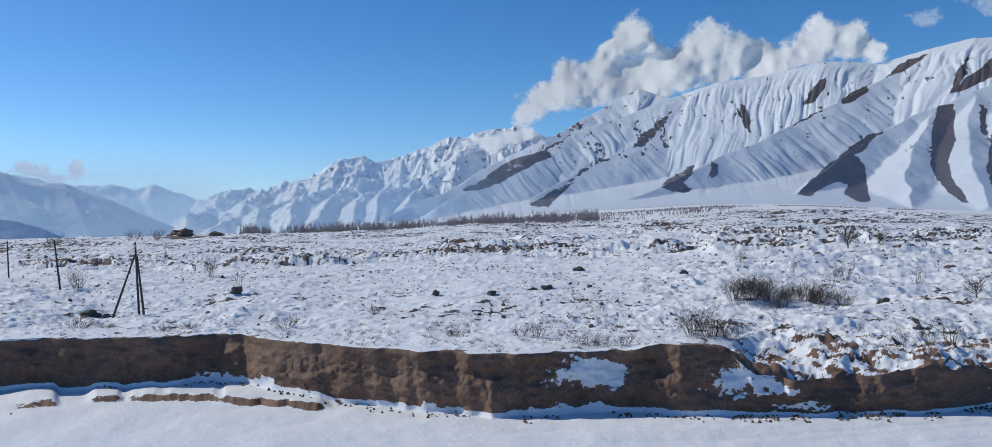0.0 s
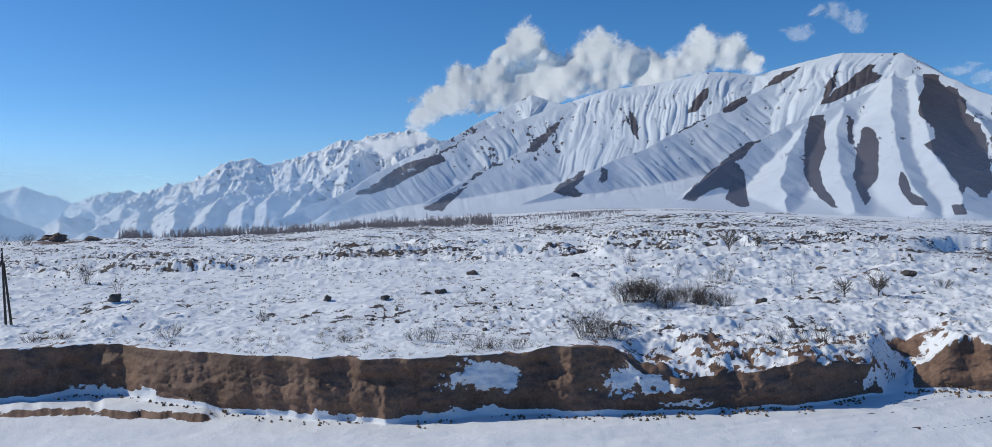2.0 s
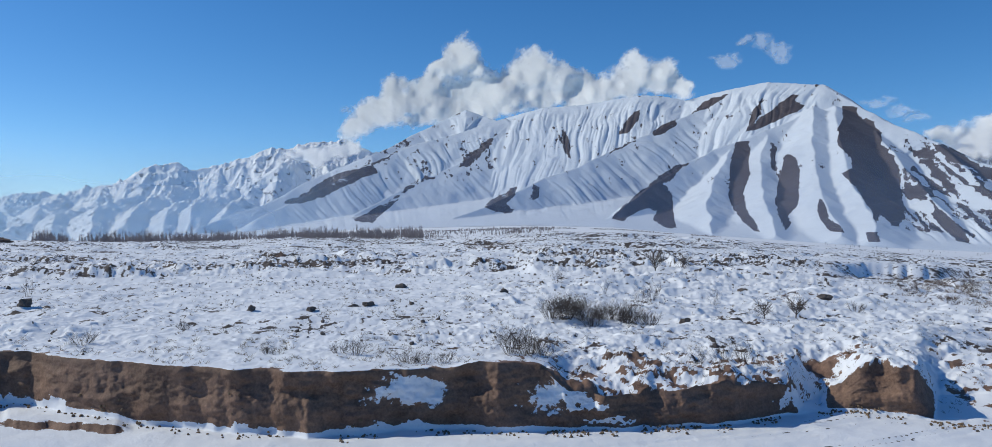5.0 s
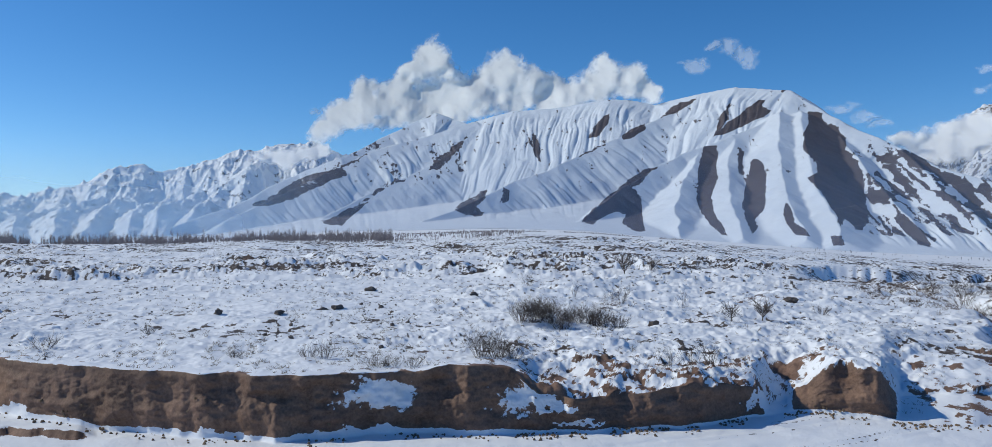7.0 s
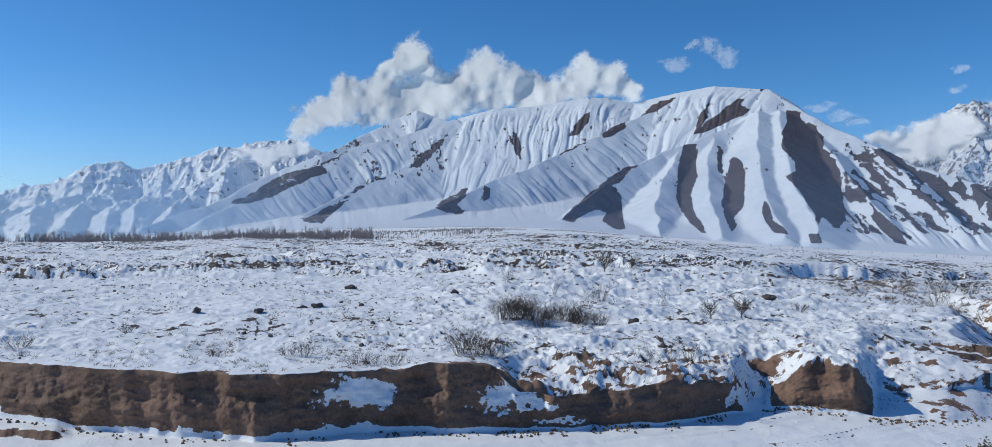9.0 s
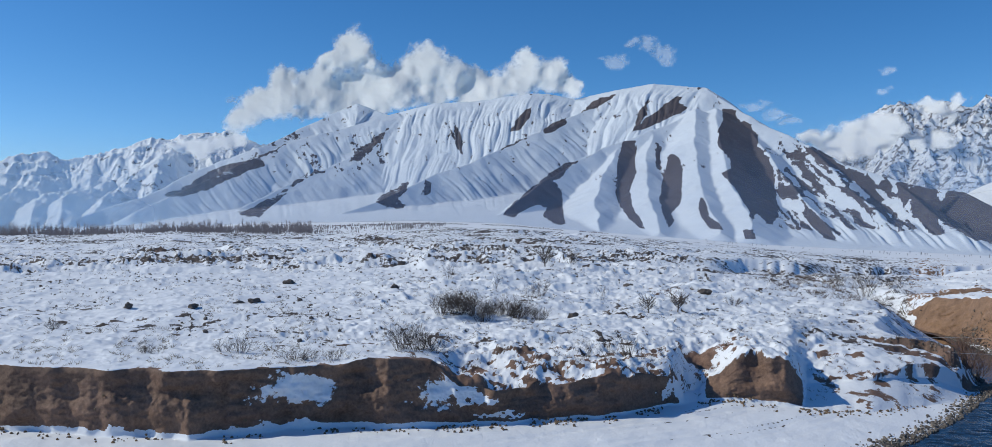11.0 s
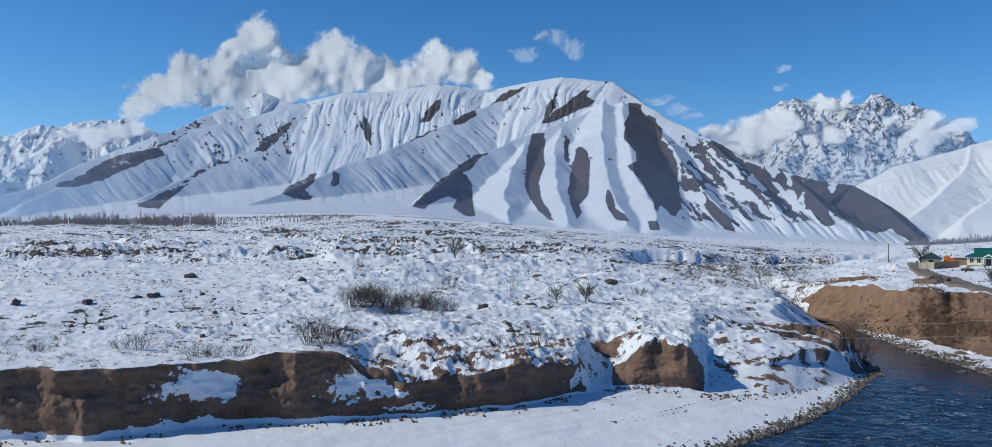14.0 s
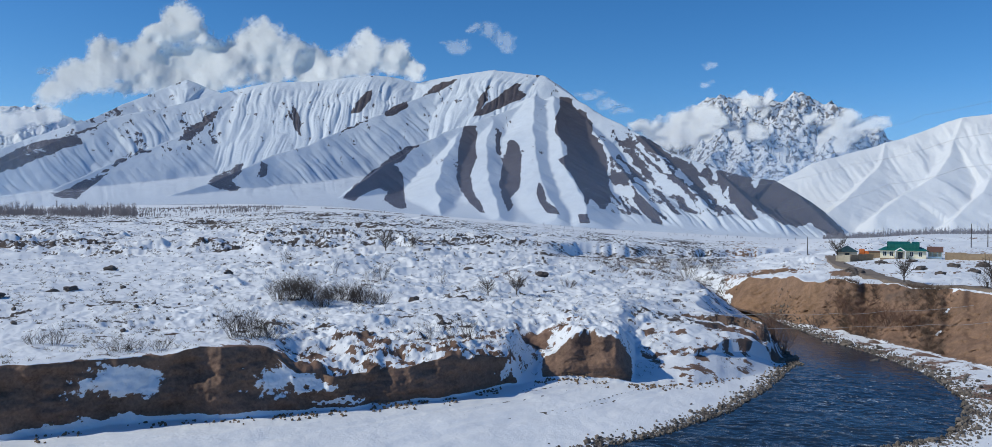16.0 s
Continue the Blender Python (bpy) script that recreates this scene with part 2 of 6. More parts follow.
def build_ground():
    fine = np.arange(-36, 64, 0.088)
    coarse = np.arange(66, 322, 4.0)
    bear = np.concatenate([fine, coarse])
    behind = bear > 64
    b = np.where(behind, np.where(bear < 190, 64.0, -36.0), bear)
    wig = fbm(b * 0.55, b * 0 + 3, octaves=2, seed=7)
    rb = near_base(b) + wig * 0.9
    rt = near_base(b) + near_depth(b) + fbm(b * 0.6, b * 0 + 8, octaves=2, seed=9) * 1.0
    rb2 = np.maximum(far_base(b) + fbm(b * 0.5, b * 0 + 1, octaves=4, seed=3) * 2, rt + 4)
    rt2 = np.maximum(far_top(b) + fbm(b * 1.2, b * 0 + 5, octaves=2, seed=4) * 2.6, rb2 + 6)
    knots = [np.full_like(b, 0.05), np.full_like(b, 54.0), rb, rt, rb2, rt2, np.full_like(b, 720.0), np.full_like(b, 2600.0), np.full_like(b, 4950.0)]
    counts = [26, 56, 70, 230, 84, 200, 50, 8]
    rows, tags, vs = [], [], []
    for i, n in enumerate(counts):
        for j in range(n):
            u = j / n
            if i in (3, 5, 6, 7):
                rows.append(knots[i] * (knots[i + 1] / knots[i]) ** u)
            else:
                rows.append(knots[i] + (knots[i + 1] - knots[i]) * u)
            tags.append(i)
            vs.append(u)
    rows.append(knots[-1]), tags.append(7), vs.append(1.0)
    R = np.stack(rows)
    tag, v = np.array(tags)[:, None], np.array(vs)[:, None]
    B = np.broadcast_to(b, R.shape)
    TH = np.radians(np.broadcast_to(bear, R.shape))
    X, Y = R * np.sin(TH), R * np.cos(TH)
    flood, shore, wet = flood_plain(X, Y)
    flood = flood + fbm(X * 0.25, Y * 0.25, octaves=4, seed=11) * 0.16 * smooth(0, 3, shore) * ~wet
    # old wheel ruts and drifts along the snowy flat
    flood = flood + (np.abs(vnoise(X * 0.06 + 0.2 * vnoise(X * 0.1, Y * 0.1, None, 15), shore * 0.75, None, 16)) - 0.4) * 0.10 * smooth(3, 8, shore) * ~wet
    scarp = curve(B, -40, 92, -24, 84.5, -19, 81, -11.5, 73.2, -9, 70) + fbm(B * 1.2, B * 0 + 2, octaves=3, seed=13) * 1.0
    strip = smooth(-32, -28, B) * (1 - smooth(-12.2, -11, B)) * smooth(-0.35, 0.2, fbm(B * 0.6, B * 0 + 6, octaves=2, seed=14) + 0.35 * smooth(-23, -20, B))
    flood = flood + np.where(wet, 0, 0.5 * strip * smooth(-0.5, 0.5, R - scarp))
    # small mounds and hollows of the plateau
    size = np.clip(R / 140, 0.6, 1.9)
    lump = fbm(X * 0.07, Y * 0.13, octaves=5, seed=21, gain=0.55) * 1.3 + (ridged(X * 0.045, Y * 0.06, 4, 23) - 0.45) * 1.4
    lump = lump + (ridged(X * 0.22, Y * 0.22, 3, 27) - 0.5) * 0.55
    hummock = fbm(X * 0.022, Y * 0.022, octaves=3, seed=29)
    lump = lump * (0.75 + 0.9 * smooth(-0.3, 0.4, hummock))
    rubble = (ridged(X * 0.26, Y * 0.17, 4, 28) - 0.42) * 0.75 * smooth(160, 260, R) * (0.35 + 0.65 * smooth(-0.25, 0.3, hummock))
    lump = (lump + rubble) * (1 - 0.15 * smooth(165, 225, R))
    for _ in range(2):
        calm = (np.roll(lump, 1, 1) + lump + np.roll(lump, -1, 1)) / 3
        calm = (np.concatenate([calm[:1], calm[:-1]]) + calm + np.concatenate([calm[1:], calm[-1:]])) / 3
        lump = lump + (calm - lump) * smooth(300, 420, R)
    far_soft = 1 - smooth(600, 820, R)
    rise = plain_height(B, R)
    yard = 1 - 0.85 * smooth(51, 53, B) * smooth(185, 215, R) * (1 - smooth(330, 420, R))
    # the step of an old river terrace across the plain
    step_at = curve(B, -40, 900, 33, 340, 36, 390, 40, 430, 45, 480, 50, 560, 64, 640) + fbm(B * 0.9, B * 0, octaves=3, seed=46) * 14
    step_span = smooth(33.5, 36.0, B) * (1 - smooth(49, 51.5, B))
    lump = lump * (1 - 0.85 * step_span * smooth(-75, -40, R - step_at) * (1 - smooth(0, 30, R - step_at)))
    rise = rise + lump * size * (0.66 + 0.10 * smooth(130, 220, R)) * smooth(0, 16, R - rt[None, :]) * (0.10 + 0.90 * far_soft) * yard
    rise = rise + fbm(X * 0.6, Y * 0.6, octaves=4, seed=25) * 0.15 * smooth(0, 2, R - rt[None, :]) * (1 - 0.8 * smooth(180, 420, R)) * far_soft
    tufts = np.maximum(fbm(X * 0.9, Y * 0.7, octaves=3, seed=26, gain=0.6), 0) ** 1.3 * 0.34 + np.abs(vnoise(X * 1.7, Y * 1.2, None, 24)) * 0.07
    rise = rise + tufts * smooth(0, 3, R - rt[None, :]) * (0.45 + 0.9 * smooth(-0.4, 0.3, hummock)) * (1 - 0.6 * smooth(250, 500, R)) * far_soft * yard
    dip = step_span * smooth(-170, -20, R - step_at) * (1 - smooth(-34, 4, R - step_at))
    rise = rise - 6.5 * dip
    zt = np.broadcast_to(near_top_height(b), R.shape)
    soft_top = (near_base(b) + near_depth(b))[None, :]
    slump = zt * np.exp(-np.maximum(R - soft_top, 0) / curve(b, -40, 3, 14, 4, 18, 7, 30, 7.5, 36, 6, 42, 9, 50, 14)[None, :])
    torn = smooth(14, 17, B) * np.exp(-np.maximum(R - soft_top - 7, 0) ** 2 / 90)
    upper = rise + slump + torn * (fbm(X * 0.28, Y * 0.28, octaves=5, seed=33, gain=0.6) * 1.1 + (ridged(X * 0.2, Y * 0.2, 3, 35) - 0.5) * 0.7)
    # the old dyke of gravelly earth beside the river
    dyke = smooth(40.5, 43, B) * (1 - smooth(48.3, 49.0, B)) * smooth(92, 97, R) * (1 - smooth(119, 126, R))
    edge = 109.0 + fbm(B * 1.5, B * 0, octaves=4, seed=37) * 2.5
    rag = fbm(X * 0.7, Y * 0.7, octaves=3, seed=38) * 1.5
    brow = curve(B, 40, -1.0, 42, -1.2, 44.5, -1.8, 46, -2.3, 47.3, -2.9, 48.3, -3.9, 49.4, -6.0)
    bank = brow - 1.9 * (1 - smooth(94, 105, R)) + 0.3 * smooth(-2.2, 2.0, R - edge + rag)
    upper = upper * (1 - dyke) + (bank + fbm(X * 0.4, Y * 0.4, octaves=4, seed=39) * 0.5) * dyke
    tip = smooth(48.3, 49.6, B + fbm(X * 0.2, Y * 0.2, octaves=3, seed=36) * 0.4) * (1 - smooth(150, 165, R))
    upper = upper * (1 - tip) - 6.9 * tip
    # the upstream channel behind the near bank
    carve_d, _, _ = to_line(X, Y, [(97, 83), (113, 97), (126, 112), (133, 126), (141, 147), (163, 195), (195, 240)])
    upper = np.where(B < 53, np.minimum(upper, -7.4 + smooth(165, 240, R) * 7 + np.maximum(carve_d - 3, 0) * 0.7 + fbm(X * 0.2, Y * 0.2, octaves=3, seed=31) * 0.8), upper)
    wet_back = (B > 48.5)
    to_river = smooth(48.4, 49.5, B + fbm(X * 0.25, Y * 0.25, octaves=3, seed=34) * 0.5)
    # the high bank on which the camera stands
    flood = np.where(tag == 0, np.maximum(flood, 8.9 - np.maximum(R - 3, 0) + fbm(X * 0.5, Y * 0.5, octaves=3, seed=47) * 0.15), flood)
    z = np.where(tag <= 1, flood, 0.0)
    zbase_row = flood[82:83, :]
    ztop = np.maximum(zt[:1, :], zbase_row)
    face = zbase_row + (ztop - zbase_row) * v ** 0.9
    z = np.where(tag == 2, face, z)
    mid = upper * (1 - to_river) + np.maximum(flood, WATER - 1.3) * to_river
    z = np.where(tag == 3, mid, z)
    has_bluff = smooth(45.0, 47.3, B + fbm(X * 0.12, Y * 0.12, v * 2.0 + 0 * X, octaves=3, seed=45) * 0.6)
    base2 = np.where(wet_back, np.maximum(flood, WATER + 0.15), np.minimum(upper, np.where(B > 45.4, WATER + 0.6, 99)))
    top2 = rise
    climb = 0.30 * smooth(0, 0.5, v) * v / 0.5 * (v < 0.5) + (v >= 0.5) * (0.30 + 0.70 * np.maximum((v - 0.5) / 0.5, 0) ** 0.9)
    bl = base2 * (1 - climb) + top2 * climb
    gully = (ridged(B * 0.55 - v * 0.9 + 0.5 * fbm(B * 0.8, v * 1.5 + 0 * R, octaves=3, seed=56), v * 0.6 + 0 * R, 3, 57) - 0.55) * 1.3 + fbm(B * 2.2, v * 3 + 0 * R, octaves=4, seed=58) * 0.5
    rill = (np.abs(vnoise(B * 2.1 + 0.4 * fbm(B * 1.5, v * 2 + 0 * R, octaves=2, seed=62), v * 0.7 + 0 * R, None, 41)) - 0.35) * 1.6 + (np.abs(vnoise(B * 5.2 + 0.2 * v, v * 1.2 + 0 * R, None, 42)) - 0.35) * 0.8
    bl = bl + (gully * 0.55 + rill * 0.55 * (0.3 + 0.7 * smooth(0.2, 0.8, v)) * (1 - 0.7 * smooth(50.5, 53, B))) * np.sin(np.pi * v) ** 0.7
    z = np.where(tag == 4, np.where(has_bluff > 0, bl * has_bluff + upper * (1 - has_bluff), upper), z)
    after = np.where(B > 44.5, rise * has_bluff + upper * (1 - has_bluff), upper)
    z = np.where(tag >= 5, after, z)
    # relief of the cliff face and of the far bank
    tall = np.clip((ztop - zbase_row) / 3.0, 0, 1)
    swell = np.sin(np.pi * np.clip(v, 0, 1)) ** 0.6
    d3 = fbm(X * 0.30, Y * 0.30, z * 0.62, octaves=3, seed=51) * 0.9 + fbm(X * 0.8, Y * 0.8, z * 1.6, octaves=3, seed=52, gain=0.6) * 0.22 + (ridged(X * 0.9 + z * 0.3, Y * 0.9 + z * 0.5, 3, 54) - 0.5) * 0.18 + fbm(X * 3.2, Y * 3.2, z * 2.4, octaves=3, seed=50) * 0.10 + (ridged(B * 0.9 + 0.10 * z, z * 0.10, 3, 53) - 0.5) * 0.22 + (ridged(B * 2.6 + 0.3 * fbm(X * 0.4, Y * 0.4, z * 0.6, octaves=2, seed=49), z * 0.25, 2, 48) - 0.5) * 0.08
    d3 = d3 - 0.2 * smooth(0.80, 0.97, v) + 0.5 * (1 - smooth(0.0, 0.3, v))
    push = np.where(tag == 2, d3 * swell * tall, 0)
    d4 = fbm(X * 0.16, Y * 0.16, z * 0.2, octaves=5, seed=55, gain=0.6) * 2.0 + (ridged(X * 0.5 + z * 0.4, Y * 0.5 + z * 0.5, 5, 60) - 0.5) * 1.5 + fbm(X * 1.1, Y * 1.1, z * 1.1, octaves=3, seed=67) * 0.5
    push = np.where(tag == 4, d4 * np.sin(np.pi * v) * has_bluff, push)
    X, Y = X + np.sin(TH) * push, Y + np.cos(TH) * push
    # where the snow is gone
    bare = np.zeros_like(R)
    bare = np.where(tag == 2, (0.12 + 0.88 * smooth(0.02, 0.10, v)) * smooth(0.25, 0.7, tall) * (1 - 0.5 * smooth(0.97, 1.0, v)) * (1 - 0.75 * smooth(39.0, 40.2, B)), bare)
    high = tag >= 3
    specks = 0.5 * ridged(X * 0.24, Y * 0.26, 4, 61) + 0.5 * ridged(X * 0.8, Y * 0.6, 3, 65)
    bare = np.where(high & (R < 900), 0.12 + 0.42 * smooth(0.42, 0.78, specks) + 0.30 * fbm(X * 0.035, Y * 0.05, octaves=3, seed=63) + 0.19 * smooth(130, 260, R) * (1 - smooth(46, 49, B)), bare)
    bare = np.where(high & (R < 760), bare + 0.26 * smooth(0.36, 0.72, ridged(X * 0.75, Y * 0.40, 3, 68)) * smooth(130, 240, R) * smooth(-0.25, 0.35, hummock), bare)
    ragged = np.exp(-np.maximum(R - rt[None, :], 0) / 5.5) * smooth(14.5, 17, B) * (1 - smooth(47, 49, B)) * (1 - 0.8 * smooth(31.5, 33, B) * (1 - smooth(34, 35, B))) * (1 - 0.85 * smooth(32.8, 33.6, B))
    bare = np.where(tag == 3, bare + 0.80 * ragged * smooth(-0.02, 0.20, fbm(B * 1.5, R * 1.5, octaves=4, seed=67, gain=0.6)), bare)
    bare = np.where(tag == 3, bare + 0.5 * np.exp(-np.maximum(R - rt[None, :], 0) / 0.6) * smooth(0.3, 0.6, tall) * (0.5 + 0.9 * fbm(B * 2.0, B * 0, octaves=3, seed=69)), bare)
    bare = np.where((tag == 4) & (has_bluff > 0.3), 0.42 + 0.62 * smooth(0.06, 0.25, v) - 0.15 * smooth(57, 61, B) - 0.15 * smooth(0.9, 1.0, v) - 0.7 * smooth(55.0, 56.5, B) * smooth(0.80, 0.92, ridged((v - 0.15 * (B - 56)) * 2.6 + 0.12 * fbm(B * 2, v * 3 + 0 * R, octaves=3, seed=37), B * 0.25, 2, 59)), bare)
    bare = np.where((tag <= 1), 0.10 + 0.42 * (1 - smooth(0.2, 2.6, shore + fbm(X * 0.5, Y * 0.5, octaves=3, seed=71) * 1.6)), bare)
    bare = np.where(tag <= 1, bare + 0.75 * strip * np.exp(-((R - scarp) / 0.7) ** 2), bare)
    lines = ridged(X * 0.035 + shore * 0.02, shore * 1.25, 2, 83) + 0.12 * fbm(X * 0.6, Y * 0.6, octaves=3, seed=89)
    bare = np.where(tag <= 1, bare + 0.50 * smooth(0.66, 0.86, lines) * smooth(5, 9, shore) * smooth(24, 32, B), bare)
    bare = np.where((tag == 3) & wet_back & ~wet, 0.50 + 0.40 * fbm(X * 0.4, Y * 0.4, octaves=3, seed=79), bare)
    bare = np.where(wet & (z < WATER + 0.2), 0.9, bare)
    # snow lying on ledges of the cliff, drifts at its foot
    Bw = B + fbm(X * 0.5, Y * 0.5, z * 0.8, octaves=5, seed=73, gain=0.65) * 1.8 + fbm(X * 1.8, Y * 1.8, z * 2.2, octaves=3, seed=72, gain=0.65) * 0.7 + fbm(X * 0.17, Y * 0.17, octaves=2, seed=75) * 1.6
    zw = z + fbm(X * 0.5, Y * 0.5, z * 0.8, octaves=5, seed=74, gain=0.65) * 1.2 + fbm(X * 1.8, Y * 1.8, z * 2.2, octaves=3, seed=70, gain=0.65) * 0.45
    face_snow = (spot(Bw, zw, 7.4, -1.7, 3.1, 1.3, -0.15) + spot(Bw, zw, 15.6, -2.5, 2.0, 1.1, 0.4) + spot(Bw, zw, 18.2, -3.0, 1.2, 0.35, 0.3)
                 + spot(Bw, zw, 5.0, -4.8, 3.4, 0.55) + spot(Bw, zw, -16.5, -4.4, 3.4, 1.0, -0.2) + spot(Bw, zw, 19.5, -4.4, 2.0, 0.3) + spot(Bw, zw, 31.9, -3.6, 0.8, 1.0) + spot(Bw, zw, -5.5, -4.9, 4.0, 0.35))
    bare = np.where(tag == 2, bare - 0.85 * np.clip(face_snow, 0, 1), bare)
    pocks = smooth(39.2, 40.5, B) * (1 - smooth(47.5, 49, B)) * (R < 112) * (tag >= 2) * (tag <= 3)
    bare = bare + 0.36 * pocks * smooth(0.02, 0.35, fbm(X * 0.55, Y * 0.55, octaves=4, seed=78, gain=0.6))
    bare = np.where(tag == 3, bare + 0.45 * dyke * smooth(-2.6, -1.0, R - edge + rag) * (1 - smooth(0.4, 2.0, R - edge + rag)), bare)
    bare = np.where(high & (B < 46.5) & (R > 120), bare + 0.03 * np.exp(-((carve_d - 7) / 5) ** 2), bare)
    open_earth = (spot(B, R, 31.2, 150, 1.7, 16) + spot(B, R, 11.3, 260, 1.0, 12) + 0.9 * spot(B, R, 34.6, 92.5, 1.0, 1.8) + 0.9 * spot(B, R, 35.4, 95.5, 1.2, 1.8) + spot(B, R, 33.0, 92, 0.5, 1.6) + spot(B, R, -20.2, 560, 1.4, 30) + spot(B, R, 33.2, 91, 0.8, 3) + spot(B, R, 49.5, 200, 2.2, 10) + spot(B, R, 52.6, 178, 0.9, 8))
    bare = np.where(high, bare + 0.42 * np.clip(open_earth, 0, 1), bare)
    brink = spot(B, R - rt[None, :], 15.6, 0.4, 3.4, 2.0)
    bare = np.where(tag == 3, bare + (0.50 + 0.5 * fbm(X * 0.5, Y * 0.5, octaves=3, seed=90)) * brink, bare)
    humus = np.where((tag == 3) & (B < 49), smooth(3, 14, R - rt[None, :]), 0.0) + np.where((tag >= 4) & (B < 45.5), 1.0, 0.0)
    humus = humus + np.where(tag <= 1, smooth(24, 30, B), 0.0)
    humus = np.clip(humus - 0.8 * np.clip(open_earth, 0, 1), 0, 1) * 0.9
    brushy = 0.7 * smooth(51.0, 55.5, B + fbm(X * 0.15, Y * 0.15, octaves=4, seed=76) * 4.0) * (1 - 0.3 * smooth(57.5, 59, B))
    horizon = smooth(0.78, 0.90, v + fbm(B * 1.1, B * 0 + 4, octaves=3, seed=43) * 0.13) * 0.85 + 0.55 * smooth(0.1, 0.5, fbm(X * 0.2, Y * 0.2, z * 0.3, octaves=3, seed=44)) * (1 - smooth(0.5, 0.8, v))
    humus = np.where(tag == 2, 0.16 * np.clip(horizon, 0, 0.9), humus)
    humus = np.where((tag == 4) & (B > 47), 0.6 * np.clip(smooth(0.0, 0.5, fbm(X * 0.14, Y * 0.14, z * 0.3, octaves=5, seed=64, gain=0.65)) * smooth(50.5, 53, B) + 0.6 * (1 - smooth(0.05, 0.15, v)), 0, 1), humus)
    tan = np.where((tag == 4) | (tag == 5), smooth(0.1, 0.5, has_bluff) * (1 - 0.85 * brushy), 0.0) + 0.12 * np.clip(fbm(X * 0.12, Y * 0.12, z * 0.15, octaves=3, seed=77), 0, 1) + np.where(tag == 2, 0.22 * smooth(-0.2, 0.4, fbm(X * 0.25, Y * 0.25, z * 0.5, octaves=4, seed=80)), 0)
    GROUND["bear"], GROUND["R"], GROUND["Z"] = fine, R[:, :len(fine)], z[:, :len(fine)]
    return sheet("ground", X, Y, z, ground_mat, [("bare", bare), ("tan", tan), ("humus", humus)], wrap=True)


ground = tagged(build_ground(), "snow-covered ground with a brown earth cliff and patches of bare soil", "ground", kind="structure")


def build_dyke():
    """The old dyke of gravelly earth that ends at the water."""
    b = np.linspace(39.6, 48.75, 330)[None, :]
    v = np.linspace(-1, 1, 46)[:, None]
    B, V = np.broadcast_arrays(b, v)
    crest = 115.5 - 0.35 * (B - 40) + fbm(B * 0.9, B * 0, octaves=3, seed=141) * 1.2
    top = curve(B, 39.6, -2.4, 40.4, -0.9, 43.3, -1.15, 45.7, -1.1, 47.5, -1.35, 48.1, -1.75, 48.45, -3.2, 48.75, -6.6)
    top = top + fbm(B * 2.4, B * 0 + 3, octaves=4, seed=142, gain=0.6) * 0.15
    R = crest + np.where(V < 0, V * 6.0, V * 9.0)
    TH = np.radians(B)
    X, Y = R * np.sin(TH), R * np.cos(TH)
    Z = top - np.where(V < 0, 4.6 * np.abs(V) ** 1.25, 7.0 * V ** 1.4)
    lump = fbm(X * 0.5, Y * 0.5, Z * 0.5, octaves=5, seed=143, gain=0.66) * 1.1 + (ridged(X * 1.1 + Z * 0.7, Y * 1.1 - Z * 0.6, 3, 144) - 0.5) * 0.6
    X, Y, Z = X + lump * 0.5 * np.sin(TH), Y + lump * 0.5 * np.cos(TH), Z + lump * 0.5
    snowy = smooth(-0.05, 0.35, fbm(X * 0.35, Y * 0.5, octaves=4, seed=145)) * smooth(-0.35, 0.05, V)
    bare = 0.92 - 0.75 * snowy - 0.35 * (1 - smooth(40.2, 42.5, B)) * (V > -0.6)
    humus = 0.08 + 0.35 * smooth(-0.2, 0.4, fbm(X * 0.3, Y * 0.3, Z * 0.5, octaves=3, seed=146))
    tan = 0.35 * smooth(-0.1, 0.4, fbm(X * 0.22, Y * 0.22, Z * 0.3, octaves=3, seed=147))
    return sheet("dyke", X, Y, Z, ground_mat, [("bare", bare), ("tan", tan), ("humus", humus)])


dyke = tagged(build_dyke(), "low brown dyke of gravelly earth running to the river", "dyke", kind="structure")


# ---- the river ----
def water_material():
    mat, nt, bsdf = nodes_of("river_water")
    n1 = noise_node(nt, 3.2, 5, 0.6)
    n2 = noise_node(nt, 0.12, 3, 0.5)
    speck = noise_node(nt, 2.6, 6, 0.7)
    at = nt.nodes.new("ShaderNodeAttribute")
    at.attribute_name = "foam"
    deepc = ramp(nt, n2, [(0.3, (0.010, 0.019, 0.034)), (0.7, (0.020, 0.036, 0.060))])
    fac = maths(nt, "MULTIPLY", at.outputs["Fac"], ramp(nt, speck, [(0.46, (0, 0, 0)), (0.60, (1, 1, 1))]))
    nt.links.new(mix(nt, fac, deepc, (0.62, 0.66, 0.70)), bsdf.inputs["Base Color"])
    bsdf.inputs["Roughness"].default_value = 0.10
    bsdf.inputs["IOR"].default_value = 1.33
    bump(nt, bsdf, n1, 0.6, 0.05)
    return mat


